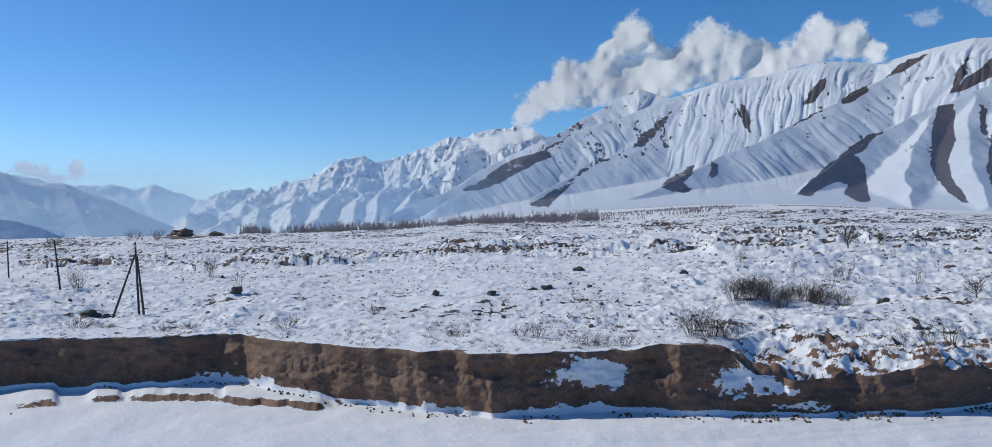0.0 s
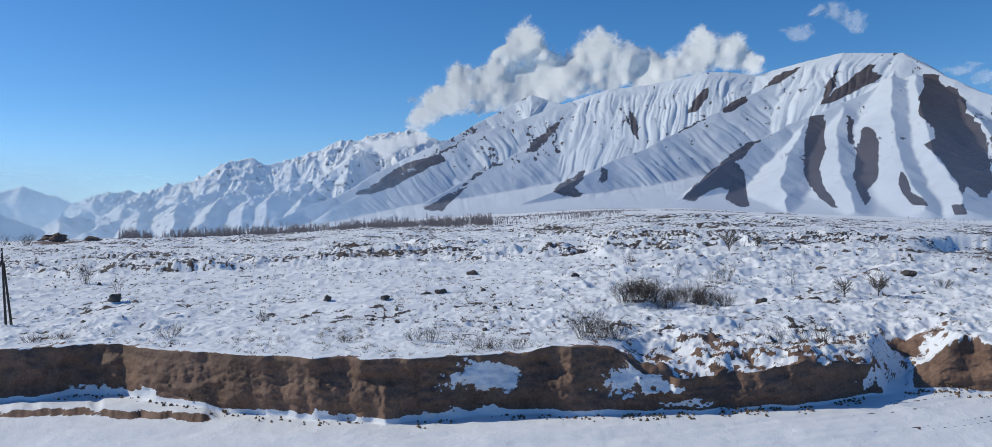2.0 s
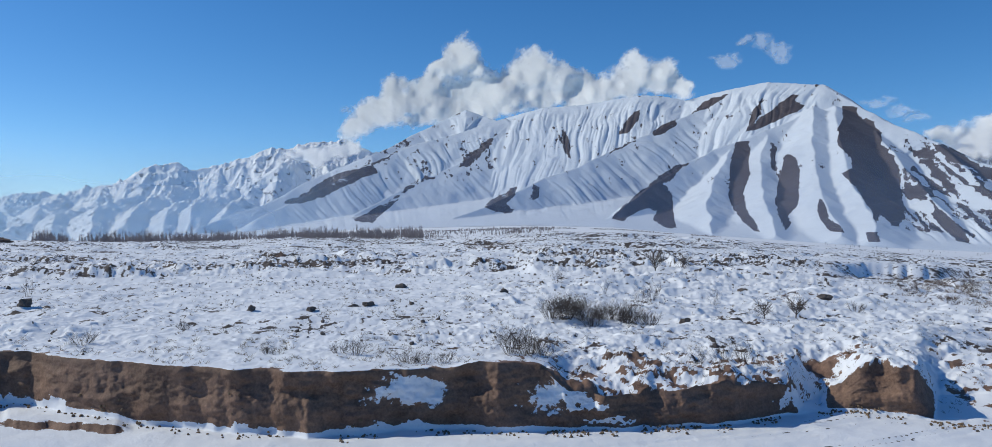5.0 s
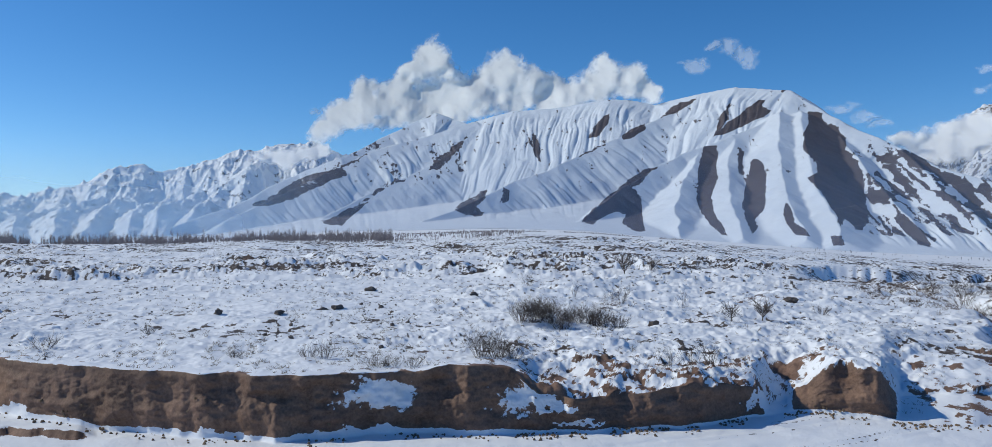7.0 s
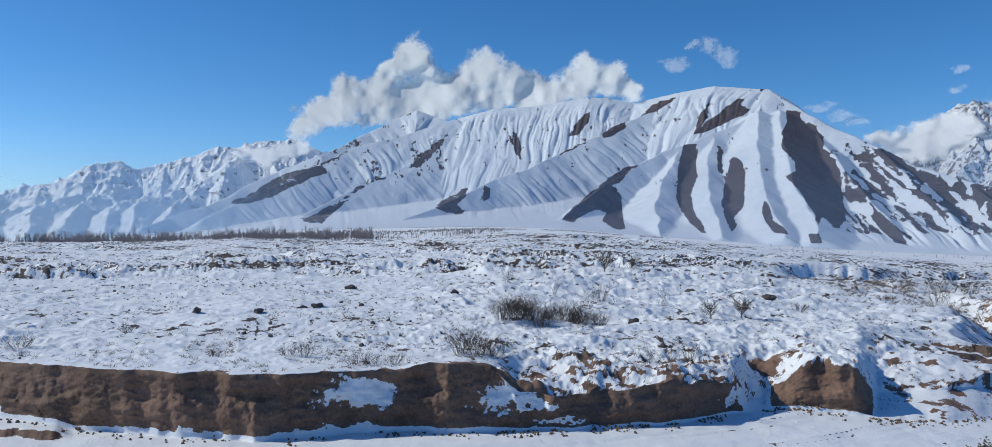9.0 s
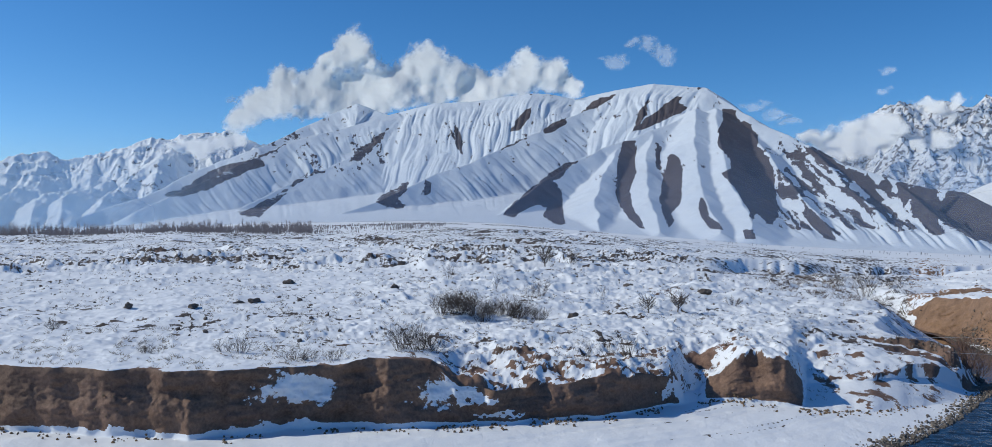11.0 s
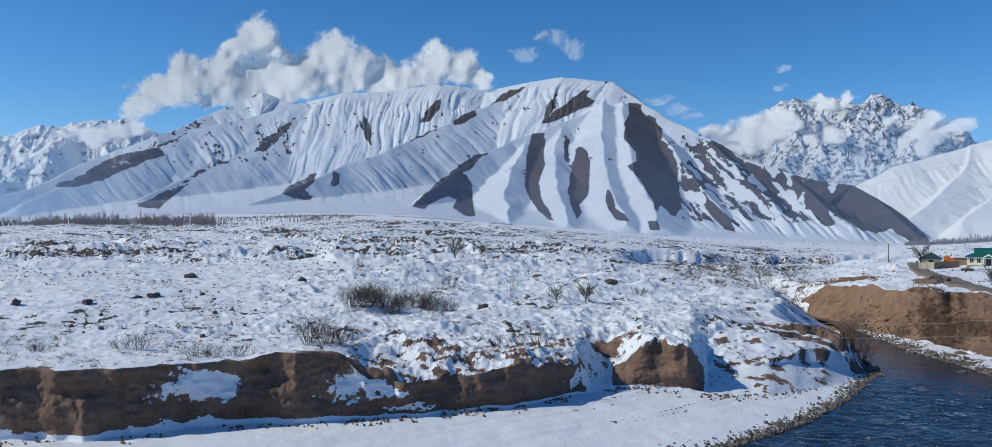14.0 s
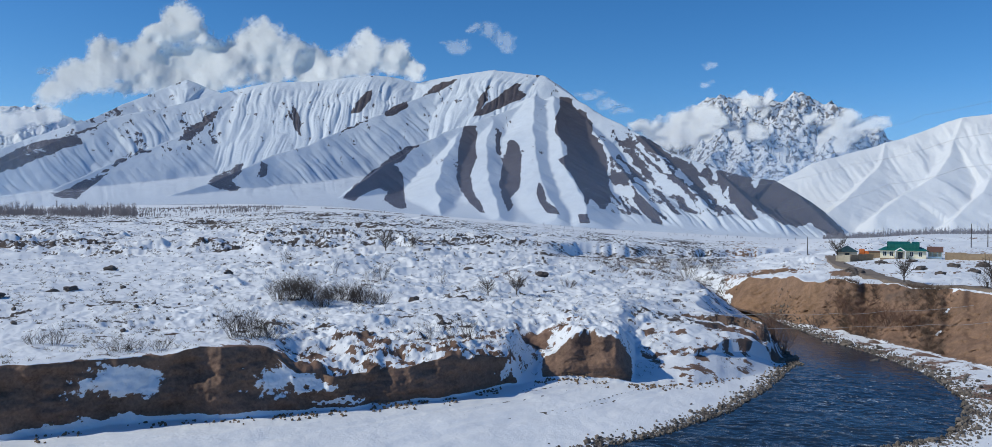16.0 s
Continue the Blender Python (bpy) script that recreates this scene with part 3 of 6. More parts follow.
def build_river():
    u = np.concatenate([np.linspace(0, 0.22, 60, endpoint=False), np.linspace(0.22, 0.86, 640, endpoint=False), np.linspace(0.86, 1, 40)])[:, None]
    w = np.linspace(-0.15, 1.15, 130)[None, :]
    lx, ly = (np.interp(u, np.linspace(0, 1, len(LEFT_SHORE)), [p[i] for p in LEFT_SHORE]) for i in (0, 1))
    rx, ry = (np.interp(u, np.linspace(0, 1, len(RIGHT_SHORE)), [p[i] for p in RIGHT_SHORE]) for i in (0, 1))
    X, Y = lx + (rx - lx) * w, ly + (ry - ly) * w
    R = np.hypot(X, Y)
    lively = 0.22 + 0.78 * (1 - smooth(92, 118, R))
    wx, wy = X + fbm(X * 0.3, Y * 0.3, octaves=2, seed=84) * 1.2, Y + fbm(X * 0.3, Y * 0.3, octaves=2, seed=85) * 1.2
    # waves lie across the current, which runs to the lower left
    p, q = (wx + wy) * 0.707, (wx - wy) * 0.707
    wave = (ridged(p * 0.9, q * 0.6, 3, 81) - 0.5) * 0.17 + fbm(p * 2.2, q * 1.5, octaves=3, seed=82) * 0.08
    Z = WATER + wave * lively
    riffle = fbm(X * 0.10, Y * 0.10, octaves=3, seed=86)
    foam = smooth(0.025, 0.09, wave) * lively * smooth(0.25, 0.6, lively) * (0.25 + 0.75 * smooth(-0.15, 0.3, riffle))
    return sheet("water", X, Y, Z, water_material(), [("foam", foam)])


tagged(build_river(), "dark blue rippled river water bending between snowy banks", "river", kind="structure")


# ---- mountains ----
def place(bearing, rise, dist):
    """A point by bearing and angle of rise, in degrees, at a distance in metres."""
    b = radians(bearing)
    return dist * math.sin(b), dist * math.cos(b), EYE + dist * math.tan(radians(rise))


def spine(d0, e0, d1, e1, *pairs):
    """A ridge line: bearings and rises in turn; its distance goes with its rise, from (d0, e0) to (d1, e1)."""
    pts = []
    for b, e in zip(pairs[0::2], pairs[1::2]):
        pts.append(place(b, e, d0 + (d1 - d0) * (e - e0) / (e1 - e0)))
    return pts


def range_sheet(name, material, b0, b1, nb, r0, r1, nr, spines, floor, slope=0.62, flute=9.0, rough=10.0, seed=0, backing=None, bare_of=None, pitch=70.0, craggy=0.0, toe=0.0, tune=None, warp=14.0):
    """A mountain as the upper hull of its ridge lines; tune: for each line how deep its flutes are and how steep its flanks, as shares."""
    b = np.linspace(b0, b1, nb)[None, :]
    r = (np.linspace(0, 1, nr)[:, None]) * (r1 - r0) + r0
    B, R = np.broadcast_arrays(b, r)
    TH = np.radians(B)
    X, Y = R * np.sin(TH), R * np.cos(TH)
    wx, wy = X + fbm(X / 160, Y / 160, octaves=3, seed=seed + 1) * warp, Y + fbm(X / 160, Y / 160, octaves=3, seed=seed + 2) * warp
    H = floor(B, R) if backing is None else np.maximum(floor(B, R), backing(B, R))
    for i, line in enumerate(spines):
        best, zs, al = np.full(X.shape, 1e9), np.zeros(X.shape), np.zeros(X.shape)
        run = 0.0
        for (ax, ay, az), (bx, by, bz) in zip(line[:-1], line[1:]):
            dx, dy = bx - ax, by - ay
            ln = math.hypot(dx, dy) + 1e-6
            u = np.clip(((wx - ax) * dx + (wy - ay) * dy) / ln ** 2, 0, 1)
            d = np.hypot(wx - ax - u * dx, wy - ay - u * dy)
            m = d < best
            best, zs, al = np.where(m, d, best), np.where(m, az + (bz - az) * u, zs), np.where(m, run + u * ln, al)
            run += ln
        deep_f, steep = tune[i] if tune else (1.0, 1.0)
        ph = al / pitch + 0.35 * vnoise(al / 140, best / 140, None, seed + 3)
        # round ribs between narrow gullies that run straight down the flank
        fl = (np.abs(vnoise(ph, best / 420 + i * 7.7, None, seed + 11 + i)) ** 0.6 - 0.5) * 0.7 + (np.abs(vnoise(ph * 2.3, best / 260 + i * 3.1, None, seed + 31 + i)) ** 0.7 - 0.4) * 0.38 + (np.abs(vnoise(ph * 5.1, best / 120 + i, None, seed + 61 + i)) - 0.4) * 0.20
        h = zs - slope * steep * best * (1 + 0.0004 * best) + fl * flute * deep_f * smooth(4, 120, best) * smooth(5, 85, zs - slope * steep * best - floor(B, R))
        k = 5.0
        H = np.where(h > H + k, h, np.where(h < H - k, H, np.maximum(h, H) + (k - np.abs(h - H)) ** 2 / (4 * k)))
    lift = np.clip((H - floor(B, R)) / 80, 0, 1)
    H = H + fbm(X / 90, Y / 90, octaves=6, seed=seed + 5, gain=0.55) * rough * 1.3 * lift + (ridged(X / 210, Y / 210, 4, seed + 8) - 0.5) * rough * 1.4 * lift
    if craggy:
        H = H + (ridged(X / 75, Y / 75, 5, seed + 21) - 0.5) * craggy * lift * smooth(0.5, 2.0, (H - floor(B, R)) / 130)
    H = H - toe * np.maximum(r0 + 160 - R, 0)
    bare = np.zeros_like(H) if bare_of is None else bare_of(B, np.degrees(np.arctan2(H - EYE, R)), X, Y, H)
    return sheet(name, X, Y, H, material, [("bare", bare)])


def streak(B, E, width, *pairs):
    """A tongue of bare ground along a line of bearings and rises, width in degrees."""
    width = width * (1 + 0.5 * vnoise(B * 4.5, E * 0.9, None, 97))
    best = np.full(B.shape, 1e9)
    pts = list(zip(pairs[0::2], pairs[1::2]))
    for (ax, ay), (bx, by) in zip(pts[:-1], pts[1:]):
        dx, dy = bx - ax, by - ay
        u = np.clip(((B - ax) * dx + (E - ay) * dy) / (dx * dx + dy * dy + 1e-9), 0, 1)
        best = np.minimum(best, np.hypot(B - ax - u * dx, E - ay - u * dy))
    return np.clip(0.5 + (width - best) / (0.35 * np.abs(width) + 0.08), 0, 1)


def main_floor(B, R):
    return plain_height(B, np.minimum(R, 2500)) - 3 + np.maximum(R - 2350, 0) * 0.02 - np.maximum(R - 4300, 0) * 0.8


def main_backing(B, R):
    crest = curve(B, -9, 0.3, -4, 2.0, 0, 4.2, 5, 6.2, 10, 7.8, 14, 8.4, 20, 9.3, 26, 9.3, 30, 9.9, 33.3, 9.4, 36, 7.6, 40, 5.4, 44, 3.4, 48.5, 2.4, 51.5, 0.2, 54, -1.2, 60, -1.2)
    far = curve(B, -9, 3600, 0, 4080, 10, 4250, 30, 4050, 34, 3950, 44, 3450, 54, 2860, 60, 2820)
    foot = 2420.0
    u = np.clip((R - foot) / (far - foot), 0, 1)
    z0 = main_floor(B, np.full_like(R, foot))
    z1 = EYE + far * np.tan(np.radians(crest))
    share = curve(B, -5, 0.30, 8, 0.38, 20, 0.48, 26, 0.55, 29, 0.80, 32, 0.86, 38, 0.86, 44, 0.80, 50, 0.70)
    h = z0 + (z1 - z0) * share * u ** 1.22
    # gullies of the broad face: straight down in the middle, slanting to the right on the shoulder
    e = np.degrees(np.arctan2(h - EYE, R))
    slant = 0.20 + 0.95 * smooth(35.5, 38.5, B)
    ph = (B + slant * e) * 0.80 + 0.25 * fbm(B * 0.7, e * 0.7, octaves=3, seed=131)
    cut = np.abs(vnoise(ph, e * 0.22, None, 132)) ** 0.65 - 0.5 + 0.45 * (np.abs(vnoise(ph * 2.4, e * 0.4, None, 133)) ** 0.7 - 0.4) + 0.18 * (np.abs(vnoise(ph * 6.1, e * 0.8, None, 134)) - 0.4)
    depth = curve(B, 24, 3, 28, 12, 35, 14, 39, 38, 46, 40, 52, 22)
    return h + cut * depth * smooth(0.08, 0.36, u) * (1 - smooth(0.9, 1.0, u)) - np.maximum(R - far, 0) * 0.8


def main_bare(B, E, X, Y, H):
    B = B + fbm(B * 2.2, E * 2.2, octaves=4, seed=98) * 0.10 + fbm(B * 12, E * 7, octaves=3, seed=99) * 0.12
    E = E + fbm(B * 2.2, E * 2.2, octaves=4, seed=96) * 0.14
    m = np.zeros_like(B)

    def cover(*pairs):
        """A patch of bare scree with the given outline, in bearings and rises."""
        pts = list(zip(pairs[0::2], pairs[1::2]))
        near = (B > min(p[0] for p in pts) - 0.4) & (B < max(p[0] for p in pts) + 0.4) & (E > min(p[1] for p in pts) - 0.4) & (E < max(p[1] for p in pts) + 0.4)
        x, y = B[near], E[near]
        inside, best = np.zeros(x.shape, bool), np.full(x.shape, 1e9)
        for (ax, ay), (bx, by) in zip(pts, pts[1:] + pts[:1]):
            dx, dy = bx - ax, by - ay
            u = np.clip(((x - ax) * dx + (y - ay) * dy) / (dx * dx + dy * dy + 1e-9), 0, 1)
            best = np.minimum(best, np.hypot(x - ax - u * dx, y - ay - u * dy))
            inside ^= ((ay > y) != (by > y)) & (x < (bx - ax) * (y - ay) / (by - ay + 1e-12) + ax)
        m[near] = np.maximum(m[near], np.clip(0.5 + np.where(inside, best, -best) / 0.16, 0, 1))

    cover(34.41, 8.65, 35.18, 8.47, 35.47, 7.85, 36.05, 7.73, 36.62, 6.89, 36.62, 6.08, 37.28, 5.35, 37.66, 4.43, 37.75, 3.01, 38.03, 1.79, 37.66, 1.08, 37.19, 1.18, 36.62, 1.79, 36.34, 1.28, 36.15, 2.00, 35.48, 3.03, 35.09, 3.65, 34.32, 4.39, 35.00, 4.69, 35.09, 5.30, 34.61, 5.73, 34.12, 6.26, 34.15, 7.18, 34.41, 7.79)
    cover(27.93, 6.61, 28.76, 6.64, 28.83, 6.06, 28.66, 5.43, 28.77, 4.57, 28.46, 3.29, 28.47, 2.22, 29.09, 1.36, 29.41, 0.72, 29.10, 0.72, 28.47, 1.25, 27.84, 2.00, 27.46, 3.08, 27.52, 4.58, 27.72, 5.87)
    cover(30.10, 6.46, 30.41, 6.14, 30.42, 4.76, 30.21, 4.77, 30.07, 5.62)
    cover(31.02, 5.77, 31.53, 5.48, 31.84, 4.95, 31.84, 3.48, 31.74, 2.43, 31.14, 1.79, 31.34, 1.16, 30.94, 0.84, 30.63, 1.79, 30.36, 2.64, 30.52, 3.91, 30.82, 4.97)
    cover(33.04, 2.84, 33.44, 2.42, 33.54, 1.59, 34.32, 1.07, 34.52, 0.65, 33.73, 0.75, 33.14, 1.48, 32.90, 2.11)
    cover(24.97, 5.36, 24.54, 5.03, 23.69, 4.17, 23.26, 3.84, 23.80, 3.30, 23.92, 1.77, 24.14, 0.90, 23.39, 0.93, 22.52, 1.43, 22.84, 2.09, 22.08, 2.20, 21.43, 1.97, 20.67, 1.42, 19.79, 1.52, 20.55, 2.41, 21.63, 3.29, 22.93, 4.39, 24.01, 5.04)
    cover(31.82, 9.55, 31.52, 9.04, 32.13, 8.81, 31.73, 8.41, 30.51, 7.93, 29.48, 7.43, 28.55, 7.17, 28.76, 7.66, 29.69, 8.16, 30.61, 8.97, 31.32, 9.36)
    cover(29.68, 9.38, 29.48, 8.80, 29.38, 8.17, 28.76, 7.66, 28.76, 7.97, 29.06, 8.70)
    cover(27.43, 9.81, 26.97, 9.40, 25.91, 8.78, 25.16, 8.59, 25.70, 9.11, 26.54, 9.51)
    cover(23.99, 8.18, 24.10, 7.85, 23.34, 7.32, 22.59, 7.11, 22.48, 7.33, 23.23, 7.86)
    cover(21.70, 8.85, 21.60, 8.20, 20.84, 7.34, 20.29, 7.12, 20.51, 7.78, 21.16, 8.53)
    cover(35.77, 0.76, 36.34, 0.73, 36.62, 0.16, 35.96, 0.15)
    cover(12.06, 7.31, 11.17, 5.96, 10.14, 5.05, 9.37, 4.91, 9.88, 5.69, 10.90, 6.47)
    cover(7.96, 4.37, 6.57, 3.70, 5.56, 3.17, 5.81, 3.56, 7.07, 4.22)
    cover(5.44, 2.73, 4.56, 2.00, 3.57, 1.10, 2.82, 1.08, 2.08, 1.33, 3.31, 1.85, 4.56, 2.51)
    cover(3.64, 5.04, 3.90, 4.54, 2.78, 4.00, 1.55, 3.47, 0.33, 2.68, -1.36, 2.27, -2.32, 2.37, -0.89, 3.15, 0.55, 4.07, 2.03, 4.61)
    cover(13.39, 3.67, 13.27, 3.16, 12.63, 2.37, 13.28, 2.12, 13.02, 1.86, 11.99, 1.85, 11.21, 2.36, 11.98, 3.01)
    cover(14.43, 3.74, 14.95, 3.56, 14.82, 2.91, 14.31, 2.78)
    cover(16.46, 7.69, 16.99, 6.79, 17.00, 5.51, 16.47, 6.28)
    cover(47.57, 3.06, 48.51, 3.18, 49.33, 2.94, 50.03, 2.20, 51.07, 1.60, 51.99, 0.64, 52.67, -0.08, 52.90, -0.67, 51.78, -0.34, 50.63, 0.37, 49.95, -0.00, 48.78, 0.35, 48.07, 0.83, 47.59, 1.70, 47.34, 2.44)
    cover(45.88, 3.56, 46.85, 3.31, 47.34, 2.56, 46.87, 2.07, 47.60, 0.58, 46.89, 0.45, 46.16, 1.31, 45.67, 2.06, 45.77, 2.94)
    cover(44.91, 3.81, 45.52, 3.69, 45.54, 2.56, 45.30, 2.18, 44.92, 2.93)
    cover(44.05, 3.94, 44.55, 3.69, 44.68, 2.93, 44.19, 3.06, 43.94, 3.56)
    cover(42.56, 4.57, 42.94, 4.32, 43.69, 3.31, 44.20, 2.55, 43.70, 2.68, 42.95, 3.31, 42.57, 3.94)
    cover(39.40, 6.22, 40.42, 5.71, 41.18, 5.21, 42.19, 4.44, 41.94, 4.32, 40.94, 4.83, 39.92, 5.46)
    cover(39.59, 2.27, 40.23, 1.76, 40.99, 1.00, 41.51, -0.01, 40.75, 0.23, 39.99, 0.99, 39.47, 1.62)
    cover(37.66, 3.41, 38.68, 3.54, 39.20, 2.78, 38.18, 2.77)
    for w, *p in (
        (0.05, 16.1, 7.4, 16.5, 6.4), (0.05, 19.6, 5.95, 21.4, 6.8), (0.06, 6.0, 3.4, 4.2, 2.2), (0.06, 5.2, 5.9, 3.6, 5.0), (0.07, 40.0, 4.8, 42.2, 2.9), (0.09, 42.6, 3.0, 44.8, 1.7), (0.08, 39.4, 2.6, 40.6, 1.2), (0.10, 40.4, 1.4, 41.6, 0.5),
        (0.08, 38.4, 4.6, 40.4, 2.9), (0.08, 38.6, 1.9, 39.2, 0.8), (0.09, 42.6, 1.6, 43.6, 0.9), (0.07, 41.0, 3.9, 43.0, 2.4), (0.07, 37.6, 2.6, 38.6, 1.4)):
        m = np.maximum(m, streak(B, E, w, *p))
    rock = fbm(X / 60, Y / 60, H / 60, octaves=4, seed=95)
    left_rock = 0.38 * smooth(0.05, 0.4, rock) * (1 - smooth(11, 13, B)) * smooth(3.5, 5, E)
    grain = fbm((B * 0.74 + E * 0.67) * 3.6, (B * 0.67 - E * 0.74) * 0.8, octaves=4, seed=94)
    right_rock = 0.58 * smooth(-0.03, 0.12, grain + 0.35 * rock) * smooth(36.5, 39, B) * (1 - smooth(5.5, 7, E)) * smooth(0.3, 1.0, E)
    m = m * (1 - (1 - smooth(13, 16, B)) * 0.5 * smooth(-0.1, 0.3, fbm(X / 34, Y / 34, H / 34, octaves=4, seed=92)))
    return np.clip(m, 0, 1) * 0.95 + left_rock + right_rock + 0.08 + 0.46 * smooth(0.30, 0.52, fbm(B * 7.0 + E * 1.6, E * 2.2, octaves=4, seed=93, gain=0.6) + 0.35 * rock) * smooth(2.0, 4.5, E)


main_spines = [
    [place(b, e, d) for b, e, d in ((33.3, 10.0, 3980), (31.6, 10.18, 4010), (29.9, 10.35, 4030), (28.1, 10.1, 4050), (26.4, 9.8, 4070), (24.7, 9.4, 4090), (23.0, 9.7, 4110), (21.7, 9.8, 4120), (19.6, 9.5, 4140), (17.5, 9.2, 4160), (15.1, 9.0, 4180), (13.5, 8.6, 4200), (12.0, 8.1, 4220))],
    [place(b, e, d) for b, e, d in ((12.0, 8.1, 4220), (11.0, 8.4, 4290), (9.8, 8.85, 4320), (8.7, 8.3, 4300), (6.7, 7.3, 4240), (5.0, 6.4, 4150), (3.4, 5.6, 4050), (0.8, 4.5, 4040), (-1.4, 3.4, 3970), (-3.6, 2.2, 3880), (-5.8, 1.35, 3780), (-7.6, 0.7, 3650))],
    spine(3450, 1.6, 4150, 8.1, 12.9, 8.05, 12.1, 7.3, 11.0, 6.1, 9.4, 5.2, 8.1, 4.6, 6.4, 3.8, 4.6, 2.9, 2.4, 1.6),
    spine(3540, 1.3, 4180, 8.3, 12.5, 8.3, 10.2, 7.6, 7.7, 6.8, 5.1, 6.0, 2.9, 4.8, 0.3, 3.4, -1.9, 2.35, -4.0, 1.3),
    spine(2860, 1.6, 4060, 9.7, 27.3, 9.7, 26.0, 9.0, 24.3, 8.15, 22.2, 7.15, 19.7, 6.1, 17.2, 4.9, 15.2, 4.25, 13.6, 3.5, 11.3, 2.3, 9.0, 1.5),
    spine(2720, 1.7, 3990, 9.9, 32.9, 9.9, 32.7, 8.7, 31.2, 7.9, 28.6, 6.8, 26.5, 6.1, 24.8, 5.2, 22.2, 3.6, 19.7, 1.7),
    spine(2820, -1.0, 3960, 9.9, 33.3, 9.95, 35.0, 8.9, 37.2, 7.45, 39.3, 6.4, 41.9, 4.9, 44.8, 3.85, 46.8, 3.3, 48.5, 3.05, 49.9, 2.2, 51.4, 0.8, 53.3, -1.0),
    spine(2440, 0.5, 3560, 7.0, 29.9, 7.0, 29.5, 5.3, 29.7, 3.1, 30.4, 0.5),
    spine(2440, 0.5, 3750, 8.7, 32.7, 8.7, 32.5, 6.6, 33.0, 3.6, 34.3, 0.5),
    spine(2440, 0.5, 3780, 8.7, 34.0, 8.7, 34.2, 6.6, 35.1, 3.6, 36.5, 0.5),
    spine(2620, 0.3, 3640, 7.0, 36.4, 7.0, 38.1, 4.5, 39.8, 2.4, 41.9, 0.2),
    spine(2440, 0.5, 3500, 6.5, 28.0, 6.5, 26.7, 4.4, 26.1, 2.2, 26.5, 0.5),
    spine(2620, -0.3, 3560, 6.2, 39.8, 6.2, 41.9, 3.7, 44.0, 1.6, 46.4, -0.3),
    spine(2620, -0.4, 3350, 3.9, 44.8, 3.8, 46.5, 2.2, 48.5, 0.2, 49.5, -0.6),
]
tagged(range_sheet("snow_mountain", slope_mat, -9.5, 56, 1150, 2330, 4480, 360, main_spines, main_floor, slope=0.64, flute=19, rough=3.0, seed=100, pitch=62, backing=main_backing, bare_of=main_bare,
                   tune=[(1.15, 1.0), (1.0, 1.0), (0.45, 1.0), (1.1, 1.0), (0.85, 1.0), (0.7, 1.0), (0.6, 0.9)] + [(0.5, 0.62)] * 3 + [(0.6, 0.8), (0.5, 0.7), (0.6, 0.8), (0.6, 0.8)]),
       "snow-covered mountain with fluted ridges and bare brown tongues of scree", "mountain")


def simple_floor(level, back):
    return lambda B, R: np.full_like(R, level) - np.maximum(R - back, 0) * 0.9


def rocky_bare(strength, cut, seed, size=30.0):
    def f(B, E, X, Y, H):
        rock = fbm(X / size, Y / size, H / (0.7 * size), octaves=5, seed=seed, gain=0.65)
        return strength * smooth(cut, cut + 0.35, rock)
    return f


# the white hill and the rocky peak down the valley
white_spines = [
    [place(b, e, d) for b, e, d in ((48.6, 2.9, 3500), (50.6, 4.06, 3560), (52.5, 4.63, 3620), (55.0, 5.36, 3700), (56.8, 5.9, 3760), (58.1, 6.4, 3800), (59.3, 6.73, 3820), (60.7, 6.85, 3840), (64, 7.4, 3900), (68, 6.0, 3900))],
    spine(3180, 1.0, 3800, 6.7, 59.3, 6.7, 58.8, 5.4, 58.6, 4.5, 57.8, 3.2, 56.1, 2.2, 54.7, 0.9),
    spine(3180, 1.0, 3700, 5.4, 55.0, 5.4, 54.7, 4.0, 53.3, 2.4, 51.8, 1.0),
    spine(3180, 0.7, 3840, 6.9, 60.8, 6.9, 61.2, 4.5, 60.4, 2.3, 58.8, 0.7),
]
tagged(range_sheet("snow_hill", right_mat, 48, 68, 300, 3020, 4100, 180, white_spines, simple_floor(-30, 3900), slope=0.58, flute=15, rough=3.5, seed=200, pitch=55, toe=0.5, bare_of=lambda B, E, X, Y, H: 0.05 + 0.36 * smooth(0.25, 0.5, fbm(X / 80, Y / 80, H / 30, octaves=4, seed=211)) * smooth(0.4, 1, E) * (1 - smooth(3, 5, E))),
       "smooth white snow hill behind the house", "mountain")
peak_spines = [
    [place(b, e, 4640) for b, e in ((38, 5.0), (41.8, 6.5), (43.1, 7.6), (43.9, 8.45), (44.9, 8.6), (46.1, 8.35), (47.1, 8.65), (48.1, 8.5), (48.9, 8.15), (49.6, 8.8), (50.6, 8.45), (51.3, 7.8), (51.9, 8.0), (52.5, 7.0), (53.6, 6.6), (54.7, 6.5), (55.1, 5.7), (57.5, 4.6))],
    spine(3900, 3.0, 4640, 8.8, 49.6, 8.8, 48.6, 7.0, 47.2, 5.8, 48.2, 4.4, 49.8, 3.2),
    spine(3900, 3.0, 4640, 8.6, 44.9, 8.6, 45.3, 6.5, 44.2, 4.5, 43.5, 3.2),
    spine(3900, 3.0, 4640, 8.0, 51.9, 8.0, 52.3, 6.0, 51.0, 4.4, 50.4, 3.2),
    spine(3900, 3.0, 4640, 8.6, 47.1, 8.6, 46.2, 6.9, 46.6, 5.0, 46.0, 3.2),
]
tagged(range_sheet("rocky_peak", peak_mat, 37, 59, 420, 3850, 4800, 200, peak_spines, simple_floor(60, 4700), slope=0.8, flute=26, rough=16, seed=300, bare_of=rocky_bare(0.74, -0.16, 311, 17), pitch=40, craggy=52, warp=26),
       "jagged rocky peak streaked with snow", "mountain")

